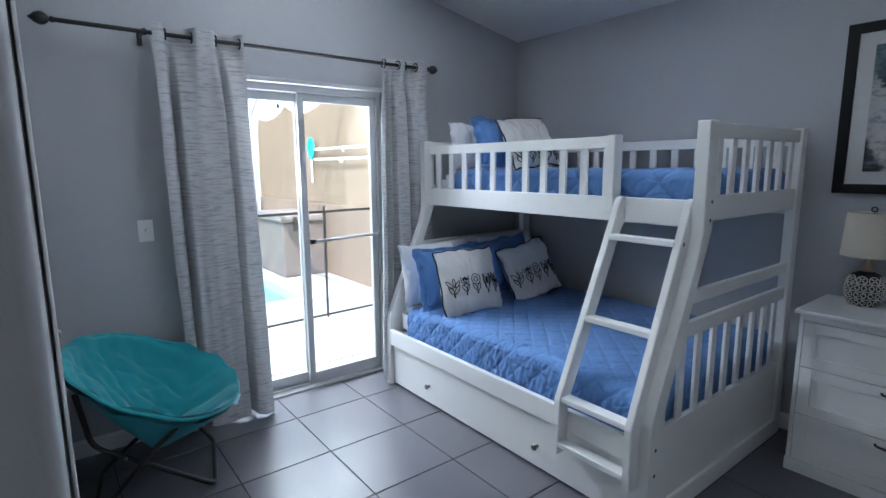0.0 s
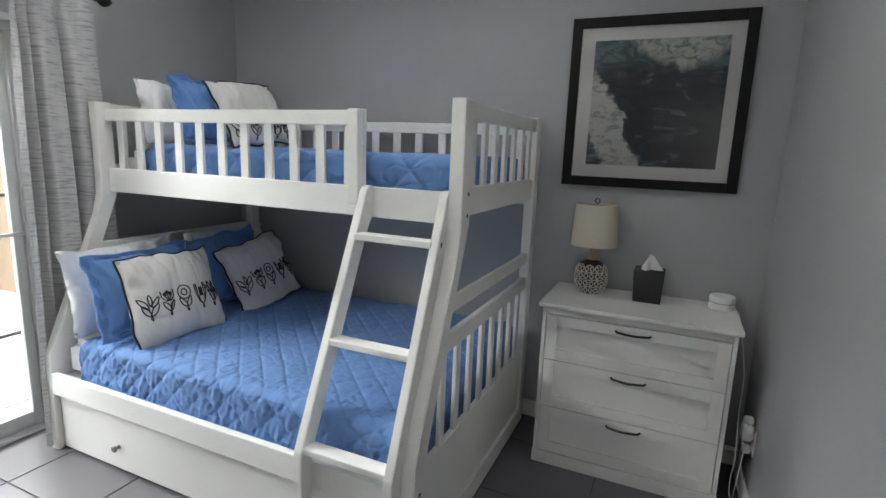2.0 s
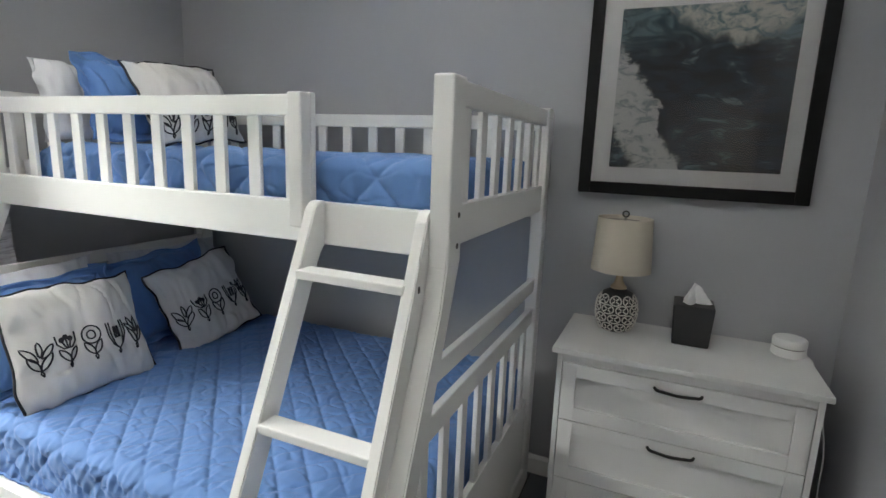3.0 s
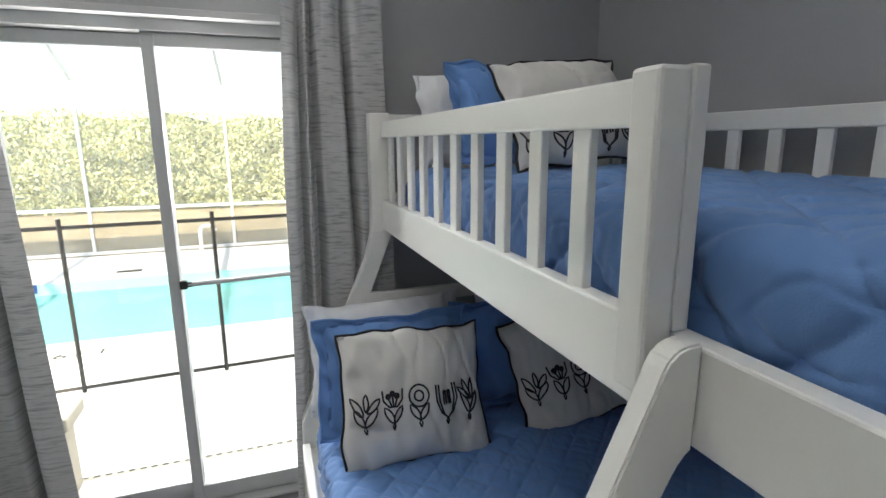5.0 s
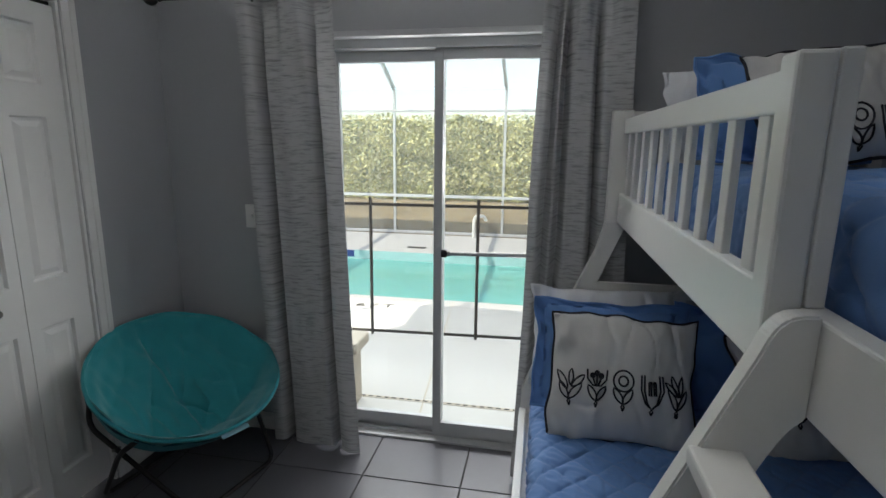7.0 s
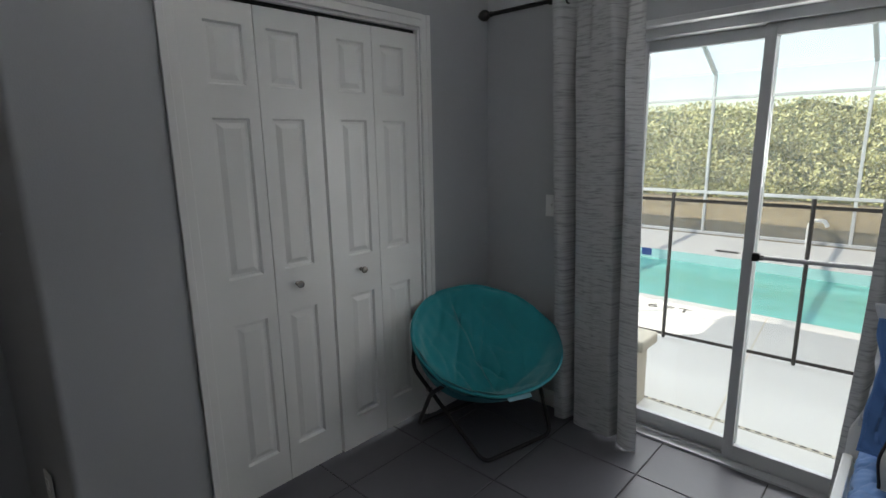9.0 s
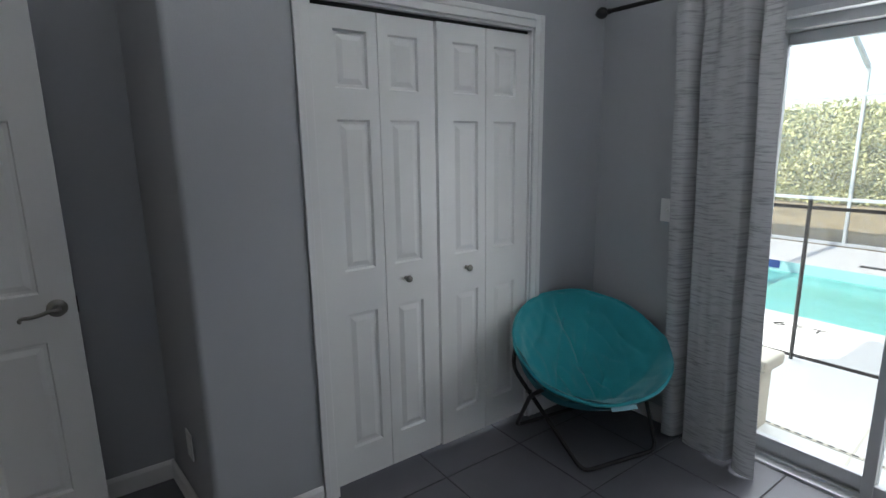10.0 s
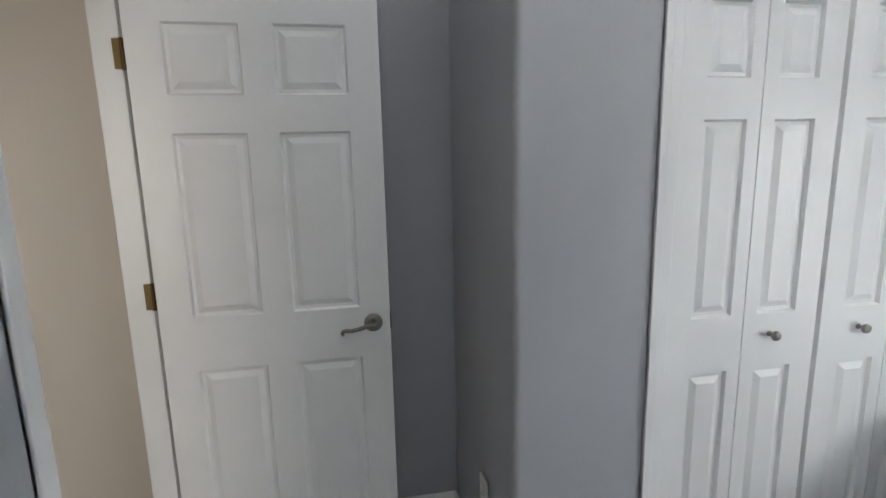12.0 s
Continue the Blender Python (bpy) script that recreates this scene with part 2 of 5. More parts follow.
def art_mat():
    """Poured ink: a dark slate mass between a pale lower corner and a hazy pale top, veined with teal."""
    m = bpy.data.materials.new("abstract_print")
    m.use_nodes = True
    n, l = m.node_tree.nodes, m.node_tree.links
    p = n["Principled BSDF"]

    def put(sock, v):
        if isinstance(v, (int, float)):
            sock.default_value = v
        else:
            l.new(v, sock)

    def mth(op, a, b=0.0, c=0.0):
        k = n.new("ShaderNodeMath")
        k.operation = op
        put(k.inputs[0], a), put(k.inputs[1], b), put(k.inputs[2], c)
        return k.outputs[0]

    def step(v, lo, hi):
        k = n.new("ShaderNodeMapRange")
        k.interpolation_type = 'SMOOTHSTEP'
        put(k.inputs["Value"], v)
        k.inputs["From Min"].default_value, k.inputs["From Max"].default_value = lo, hi
        return k.outputs[0]

    def noise_at(scale, detail, rough, dist, turn, stretch):
        mp = n.new("ShaderNodeMapping")
        mp.inputs["Rotation"].default_value = (radians(turn), 0, 0)
        mp.inputs["Scale"].default_value = stretch
        l.new(co.outputs["Object"], mp.inputs["Vector"])
        k = n.new("ShaderNodeTexNoise")
        for nm, v in (("Scale", scale), ("Detail", detail), ("Roughness", rough), ("Distortion", dist)):
            k.inputs[nm].default_value = v
        l.new(mp.outputs[0], k.inputs["Vector"])
        return k.outputs["Fac"]

    def blend(f, a, b):
        k = n.new("ShaderNodeMix")
        k.data_type = 'RGBA'
        put(k.inputs["Factor"], f)
        for sock, v in ((k.inputs[6], a), (k.inputs[7], b)):
            if isinstance(v, tuple):
                sock.default_value = (*v, 1)
            else:
                l.new(v, sock)
        return k.outputs[2]

    co = n.new("ShaderNodeTexCoord")
    sep = n.new("ShaderNodeSeparateXYZ")
    l.new(co.outputs["Object"], sep.inputs[0])
    U, V = mth('MULTIPLY', sep.outputs["Y"], -1.0), sep.outputs["Z"]
    big = noise_at(5.0, 8, 0.6, 0.5, 0, (1, 1, 1))
    vein = noise_at(7.5, 10, 0.62, 1.6, 38, (1, 0.75, 1.9))
    fine = noise_at(19, 8, 0.7, 0.8, 52, (1, 1, 1.6))
    wave = mth('ADD', mth('MULTIPLY_ADD', big, 0.24, -0.12), mth('MULTIPLY_ADD', fine, 0.07, -0.035))
    left = mth('ADD', mth('MULTIPLY_ADD', V, 0.47, U), wave)
    top = mth('ADD', mth('SUBTRACT', V, mth('MULTIPLY', mth('ABSOLUTE', mth('ADD', U, -0.10)), 0.55)), wave)
    cr = n.new("ShaderNodeValToRGB")
    el = cr.color_ramp.elements
    el[0].position, el[0].color = 0.30, (0.008, 0.013, 0.019, 1)
    el[1].position, el[1].color = 0.80, (0.33, 0.37, 0.38, 1)
    for pos, c in ((0.47, (0.012, 0.020, 0.030, 1)), (0.535, (0.030, 0.055, 0.075, 1)), (0.56, (0.014, 0.022, 0.032, 1)), (0.61, (0.06, 0.11, 0.14, 1)), (0.66, (0.20, 0.27, 0.30, 1)), (0.69, (0.05, 0.09, 0.115, 1))):
        el.new(pos).color = c
    l.new(vein, cr.inputs[0])
    pale = blend(step(fine, 0.48, 0.62), (0.60, 0.61, 0.60), (0.30, 0.34, 0.36))
    mist = blend(step(fine, 0.40, 0.66), (0.62, 0.62, 0.56), (0.10, 0.19, 0.23))
    col = blend(step(left, -0.185, -0.165), pale, cr.outputs[0])
    teal = blend(step(vein, 0.42, 0.58), (0.035, 0.075, 0.10), (0.14, 0.23, 0.26))
    col = blend(step(mth('ADD', mth('MULTIPLY_ADD', V, -0.5, mth('MULTIPLY', U, -1.0)), wave), 0.335, 0.37), col, cr.outputs[0])
    col = blend(step(mth('ADD', V, wave), 0.13, 0.22), col, teal)
    col = blend(step(top, 0.115, 0.16), col, mist)
    l.new(col, p.inputs["Base Color"])
    p.inputs["Roughness"].default_value = 0.6
    return m


def water_mat():
    m = bpy.data.materials.new("pool_water")
    m.use_nodes = True
    n, l = m.node_tree.nodes, m.node_tree.links
    p = n["Principled BSDF"]
    p.inputs["Base Color"].default_value = (0.17, 0.50, 0.44, 1)
    p.inputs["Roughness"].default_value = 0.06
    ns, b = n.new("ShaderNodeTexNoise"), n.new("ShaderNodeBump")
    co = n.new("ShaderNodeTexCoord")
    l.new(co.outputs["Object"], ns.inputs["Vector"])
    ns.inputs["Scale"].default_value, ns.inputs["Detail"].default_value = 3.5, 4
    b.inputs["Strength"].default_value, b.inputs["Distance"].default_value = 0.35, 0.05
    l.new(ns.outputs["Fac"], b.inputs["Height"]), l.new(b.outputs[0], p.inputs["Normal"])
    return m


CURTAIN, ART, WATER = curtain_mat(), art_mat(), water_mat()

# ---- builders ----
ORIG = {}


def thing(name, origin=(0, 0, 0), label="", category="", group="", kind=""):
    ob = new(name)
    ob.empty_display_size = 0.1
    ob.location = origin
    ORIG[ob] = Vector(origin)
    return tagged(ob, label, category, group, kind)


def part(name, bm, material, parent=None, label="", smooth=False):
    """bm, drawn in the world's coordinates, as one mesh object under parent."""
    me = bpy.data.meshes.new(name)
    root = parent
    while root is not None and root.parent is not None:
        root = root.parent
    if root is not None:
        bmesh.ops.translate(bm, verts=bm.verts, vec=-ORIG[root])
    bm.to_mesh(me)
    bm.free()
    if smooth:
        me.polygons.foreach_set("use_smooth", [True] * len(me.polygons))
        me.set_sharp_from_angle(angle=radians(40))
    me.materials.append(material)
    ob = new(name, me)
    ob.parent = parent
    if parent is None:
        ORIG[ob] = Vector((0, 0, 0))
    if label:
        ob["label"] = label
    return ob


def add(bm, other):
    me = bpy.data.meshes.new("t")
    other.to_mesh(me)
    other.free()
    bm.from_mesh(me)
    bpy.data.meshes.remove(me)
    return bm


def box(x0, x1, y0, y1, z0, z1, r=0.0, m=None):
    bm = bmesh.new()
    bmesh.ops.create_cube(bm, size=1)
    bmesh.ops.transform(bm, matrix=Matrix.LocRotScale(((x0 + x1) / 2, (y0 + y1) / 2, (z0 + z1) / 2), None, (abs(x1 - x0), abs(y1 - y0), abs(z1 - z0))), verts=bm.verts)
    if r:
        bmesh.ops.bevel(bm, geom=bm.edges[:], offset=r, segments=2, affect='EDGES', profile=0.5)
    if m is not None:
        bmesh.ops.transform(bm, matrix=m, verts=bm.verts)
    return bm


def beam(p0, p1, w, d, side=(0, 1, 0), r=0.004):
    """A square bar from p0 to p1: w along side, d across both."""
    p0, p1 = Vector(p0), Vector(p1)
    z = (p1 - p0).normalized()
    y = Vector(side)
    y = (y - z * y.dot(z)).normalized()
    x = y.cross(z)
    m = Matrix((x, y, z)).transposed().to_4x4()
    m.translation = (p0 + p1) / 2
    return box(-d / 2, d / 2, -w / 2, w / 2, -(p1 - p0).length / 2, (p1 - p0).length / 2, r, m)


def tube(points, r, seg=10, closed=False, caps=True):
    """A round bar along points; r may be a function of 0..1."""
    pts = [Vector(p) for p in points]
    bm = bmesh.new()
    rings, n = [], len(pts)
    up = Vector((0.13, 0.31, 0.94))
    for i, p in enumerate(pts):
        a = pts[(i - 1) % n] if closed or i else pts[0]
        b = pts[(i + 1) % n] if closed or i < n - 1 else pts[-1]
        t = (b - a).normalized()
        u = up - t * up.dot(t)
        if u.length < 0.05:
            u = Vector((1, 0, 0)) - t * t.x
        u.normalize()
        up = u
        v = t.cross(u)
        rad = r(i / (n - 1)) if callable(r) else r
        rings.append([bm.verts.new(p + (u * math.cos(k * math.tau / seg) + v * math.sin(k * math.tau / seg)) * rad) for k in range(seg)])
    for i in range(n if closed else n - 1):
        a, b = rings[i], rings[(i + 1) % n]
        for k in range(seg):
            bm.faces.new((a[k], a[(k + 1) % seg], b[(k + 1) % seg], b[k]))
    if caps and not closed:
        bm.faces.new(rings[0][::-1]), bm.faces.new(rings[-1])
    bmesh.ops.recalc_face_normals(bm, faces=bm.faces)
    return bm


def lathe(profile, centre, seg=28):
    """A turned shape from (radius, height) pairs."""
    bm = bmesh.new()
    rings = [[bm.verts.new((centre[0] + r * math.cos(k * math.tau / seg), centre[1] + r * math.sin(k * math.tau / seg), centre[2] + z)) for k in range(seg)] for r, z in profile]
    for a, b in zip(rings, rings[1:]):
        for k in range(seg):
            bm.faces.new((a[k], a[(k + 1) % seg], b[(k + 1) % seg], b[k]))
    bm.faces.new(rings[0][::-1]), bm.faces.new(rings[-1])
    bmesh.ops.recalc_face_normals(bm, faces=bm.faces)
    return bm


def grid(nu, nv, f, uv=False):
    """A sheet of points f(u, v), u and v from 0 to 1."""
    bm = bmesh.new()
    vs = [[bm.verts.new(f(i / nu, j / nv)) for j in range(nv + 1)] for i in range(nu + 1)]
    lay = bm.loops.layers.uv.new("UVMap") if uv else None
    for i in range(nu):
        for j in range(nv):
            fc = bm.faces.new((vs[i][j], vs[i + 1][j], vs[i + 1][j + 1], vs[i][j + 1]))
            if uv:
                for lp, (a, b) in zip(fc.loops, ((i, j), (i + 1, j), (i + 1, j + 1), (i, j + 1))):
                    lp[lay].uv = (a / nu, b / nv)
    return bm


def bend(points, r=0.03, k=5):
    """points with their inner corners rounded."""
    pts = [Vector(p) for p in points]
    out = [pts[0]]
    for a, b, c in zip(pts, pts[1:], pts[2:]):
        u, v = (a - b), (c - b)
        q = min(r, u.length * 0.45, v.length * 0.45)
        u, v = b + u.normalized() * q, b + v.normalized() * q
        out += [u.lerp(b, s / k).lerp(b.lerp(v, s / k), s / k) for s in range(k + 1)]
    return out + [pts[-1]]


# ---- the room ----
XE, YN, XC, XW, YS = 3.04, 3.36, -0.16, -0.76, 0.165
SL, SR, ST = 0.62, 1.765, 1.985            # opening of the glass door
CL, CR, CT = 1.695, 2.83, 2.03            # opening of the closet
DL, DR, DT = -0.648, 0.155, 2.045           # opening of the room's door
ROOF = 3.45


def wall(name, boxes, material=WALL, label=""):
    bm = bmesh.new()
    for b in boxes:
        add(bm, box(*b))
    return tagged(part(name, bm, material), label, "wall", kind="structure")


wall("wall_north", [(XC - 0.14, SL, YN, YN + 0.2, -0.1, ROOF), (SR, XE + 0.2, YN, YN + 0.2, -0.1, ROOF), (SL, SR, YN, YN + 0.2, ST, ROOF)], label="grey painted wall around the sliding glass door")
wall("wall_east", [(XE, XE + 0.2, YS - 0.14, YN, -0.1, ROOF)], label="plain grey painted bedroom wall")
wall("wall_south", [(DR, XE, YS - 0.14, YS, -0.1, ROOF), (XW - 0.14, DL, YS - 0.14, YS, -0.1, ROOF), (DL, DR, YS - 0.14, YS, DT, ROOF)], label="grey painted wall with the room's doorway")
wall("wall_west", [(XW - 0.14, XW, YS, 1.21, -0.1, ROOF)], label="grey painted wall behind the open door")


def closet_wall():
    """The closet's front, with a rounded corner, and its side that turns into the alcove."""
    bm = bmesh.new()
    add(bm, box(XC - 0.12, XC, CR, YN, -0.1, ROOF)), add(bm, box(XC - 0.12, XC, CL, CR, CT, ROOF))
    c, r = Vector((XC - 0.022, 1.235)), 0.022
    ring = [(XC - 0.12, CL), (XC, CL)] + [(c.x + r * math.cos(a), c.y + r * math.sin(a)) for a in [-k * math.pi / 16 for k in range(9)]] + [(XW - 0.14, 1.15), (XW - 0.14, 1.25), (XC - 0.12, 1.33)]
    lo, hi = [bm.verts.new((x, y, -0.1)) for x, y in ring], [bm.verts.new((x, y, ROOF)) for x, y in ring]
    for i in range(len(ring)):
        j = (i + 1) % len(ring)
        bm.faces.new((lo[i], lo[j], hi[j], hi[i]))
    bm.faces.new(lo), bm.faces.new(hi)
    bmesh.ops.recalc_face_normals(bm, faces=bm.faces)
    tagged(part("wall_closet", bm, WALL, smooth=True), "grey painted closet wall with a rounded corner", "wall", kind="structure")


closet_wall()
wall("wall_closet_back", [(XW - 0.14, XW - 0.06, 1.26, YN + 0.2, -0.1, ROOF)], label="plain back wall inside the closet")

# hall beyond the doorway
for nm, b in (("west", (-0.9, -0.78, -1.3, YS - 0.14, -0.1, 2.5)), ("south", (-0.9, 1.8, -1.42, -1.3, -0.1, 2.5)), ("east", (1.8, 1.92, -1.42, YS - 0.14, -0.1, 2.5)), ("north", (-0.78, DL - 0.08, YS - 0.152, YS - 0.14, -0.1, 2.5))):
    wall("wall_hall_" + nm, [b], CREAM, "cream painted wall of the hall")
tagged(part("ceiling_hall", box(-0.9, 1.92, -1.42, YS - 0.14, 2.5, 2.6), CEIL), "white hall ceiling", "ceiling", kind="structure")


def ceiling():
    bm = bmesh.new()
    z = lambda x: 2.458 + 0.19 * (XE - x)
    q = [(XW - 0.2, z(XW - 0.2)), (XE + 0.2, z(XE + 0.2))]
    vs = [bm.verts.new((x, y, h + d)) for d in (0, 0.12) for y in (YS - 0.2, YN + 0.3) for x, h in q]
    for f in ((0, 1, 3, 2), (4, 6, 7, 5), (0, 4, 5, 1), (2, 3, 7, 6), (0, 2, 6, 4), (1, 5, 7, 3)):
        bm.faces.new([vs[i] for i in f])
    bmesh.ops.recalc_face_normals(bm, faces=bm.faces)
    tagged(part("ceiling", bm, CEIL), "white sloping ceiling that rises away from the bed", "ceiling", kind="structure")


ceiling()
tagged(part("roof", box(XW - 0.6, XE + 0.5, -1.6, YN + 0.22, ROOF, ROOF + 0.12), TANLOW), "roof slab over the house", "roof", kind="structure")


def strip(name, a, b, h=0.09, t=0.014, n=(0, 0)):
    """A baseboard from a to b, its back on the wall, its face towards n."""
    p, q, w = Vector((*a, 0)), Vector((*b, 0)), Vector((*n, 0)) * t
    bm = bmesh.new()
    prof = [(0, 0.0), (1, 0.0), (1, h - 0.016), (0.55, h - 0.004), (0.3, h), (0, h)]
    ra = [bm.verts.new(p + w * k + Vector((0, 0, z))) for k, z in prof]
    rb = [bm.verts.new(q + w * k + Vector((0, 0, z))) for k, z in prof]
    for i in range(len(prof)):
        j = (i + 1) % len(prof)
        bm.faces.new((ra[i], ra[j], rb[j], rb[i]))
    bm.faces.new(ra), bm.faces.new(rb)
    bmesh.ops.recalc_face_normals(bm, faces=bm.faces)
    return tagged(part(name, bm, TRIM), "white moulded wooden baseboard", "baseboard", kind="structure")


strip("baseboard", (XC, YN), (SL - 0.01, YN), n=(0, -1))
strip("baseboard", (SR + 0.01, YN), (XE, YN), n=(0, -1))
strip("baseboard", (XE, YS), (XE, YN), n=(-1, 0))
strip("baseboard", (DR + 0.07, YS), (XE, YS), n=(0, 1))
strip("baseboard", (XW, YS), (XW, 1.15), n=(1, 0))
strip("baseboard", (XW, 1.154), (XC - 0.02, 1.213), n=(0, -1))
strip("baseboard", (XC, 1.25), (XC, CL - 0.065), n=(1, 0))
strip("baseboard", (XC, CR + 0.065), (XC, YN), n=(1, 0))


def casing(parent, lo, hi, top, plane, axis, s, w=0.06, t=0.016):
    """Moulded trim round an opening that runs along axis, on the wall face at plane, proud towards s."""
    def b(a0, a1, z0, z1, d):
        p0, p1 = sorted((plane, plane + s * d))
        return box(a0, a1, p0, p1, z0, z1, 0.003) if axis == 'x' else box(p0, p1, a0, a1, z0, z1, 0.003)
    for nm, a0, a1, z0, z1 in (("trim_side", lo - w, lo, 0, top + w), ("trim_side", hi, hi + w, 0, top + w), ("trim_head", lo, hi, top, top + w)):
        bm = b(a0, a1, z0, z1, t * 0.7)
        if nm == "trim_head":
            add(bm, b(a0, a1, z0 + w * 0.55, z1, t))
        else:
            q = (a0, a0 + w * 0.45) if a0 < lo else (a1 - w * 0.45, a1)
            add(bm, b(*q, z0, z1, t))
        part(nm, bm, TRIM, parent)


def panel_face(bm, y0, y1, z0, z1, x, s, d=0.013):
    """A raised panel, with its sunk moulding, on a door face at x that looks towards s."""
    w = 0.017
    rings = []
    for k, dx in enumerate((0.0, -d, -d, -0.003)):
        o = (0, w * 0.35, w, w * 2.2)[k]
        rings.append([bm.verts.new((x + s * dx, yy, zz)) for yy, zz in ((y0 + o, z0 + o), (y1 - o, z0 + o), (y1 - o, z1 - o), (y0 + o, z1 - o))])
    for a, b in zip(rings, rings[1:]):
        for i in range(4):
            bm.faces.new((a[i], a[(i + 1) % 4], b[(i + 1) % 4], b[i]))
    bm.faces.new(rings[-1])
    return rings[0]


def panel_leaf(y0, y1, z0, z1, x, thick, cols, rows):
    """A door leaf along y: face at x towards +x, panels in the columns and rows given."""
    bm = bmesh.new()
    for s, xx in ((1, x), (-1, x - thick)):
        ye = sorted({y0, y1, *[v for c in cols for v in c]})
        ze = sorted({z0, z1, *[v for c in rows for v in c]})
        for a0, a1 in zip(ye, ye[1:]):
            for b0, b1 in zip(ze, ze[1:]):
                if (a0, a1) in cols and (b0, b1) in rows:
                    panel_face(bm, a0, a1, b0, b1, xx, s)
                else:
                    bm.faces.new([bm.verts.new((xx, a, b)) for a, b in ((a0, b0), (a1, b0), (a1, b1), (a0, b1))])
    for a, b in (((y0, z0), (y1, z0)), ((y1, z0), (y1, z1)), ((y1, z1), (y0, z1)), ((y0, z1), (y0, z0))):
        bm.faces.new([bm.verts.new(v) for v in ((x, *a), (x, *b), (x - thick, *b), (x - thick, *a))])
    bmesh.ops.remove_doubles(bm, verts=bm.verts, dist=0.0003)
    bmesh.ops.recalc_face_normals(bm, faces=bm.faces)
    return bm


PANEL_ROWS = [(0.185, 0.80), (0.985, 1.592), (1.71, 1.925)]


def closet_door():
    t = thing("door_closet", (XC, (CL + CR) / 2, 0), "white bifold closet door with four panelled leaves, closed", "closet door", kind="structure")
    casing(t, CL, CR, CT, XC, 'y', 1)
    part("jamb", add(add(box(XC - 0.11, XC - 0.002, CL - 0.001, CL + 0.012, 0, CT), box(XC - 0.11, XC - 0.002, CR - 0.012, CR + 0.001, 0, CT)), box(XC - 0.11, XC - 0.002, CL + 0.012, CR - 0.012, CT - 0.012, CT + 0.001)), TRIM, t)
    part("track", box(XC - 0.075, XC - 0.03, CL + 0.012, CR - 0.012, CT - 0.028, CT - 0.012), DARKGAP, t, "dark metal top track")
    w = (CR - CL - 0.030) / 4
    for i in range(4):
        # the wide stile of each leaf lies away from its hinged neighbour; the second pair stands a little proud
        a = CL + 0.015 + i * w
        p0 = a + (0.088 if i % 2 == 0 else 0.048)
        xf = XC - (0.024 if i < 2 else 0.013)
        gap = 0.0045 if i in (1, 2) else 0.0018
        leaf = part("leaf", panel_leaf(a + (gap if i == 2 else 0.0018), a + w - (gap if i == 1 else 0.0018), 0.030, CT - 0.03, xf, 0.03, [(p0, p0 + 0.142)], PANEL_ROWS), TRIM, t)
        if i in (1, 2):
            y = a + (w * 0.36 if i == 1 else w * 0.56)
            kb = lathe([(0.0095, 0), (0.0095, 0.003), (0.006, 0.006), (0.006, 0.016), (0.0135, 0.021), (0.0165, 0.028), (0.014, 0.035), (0.006, 0.0385)], (0, 0, 0), 18)
            bmesh.ops.transform(kb, matrix=pose(xf, y, 0.915, 0, 90, 0), verts=kb.verts)
            part("knob", kb, NICKEL, leaf, "round satin nickel knob", smooth=True)


closet_door()


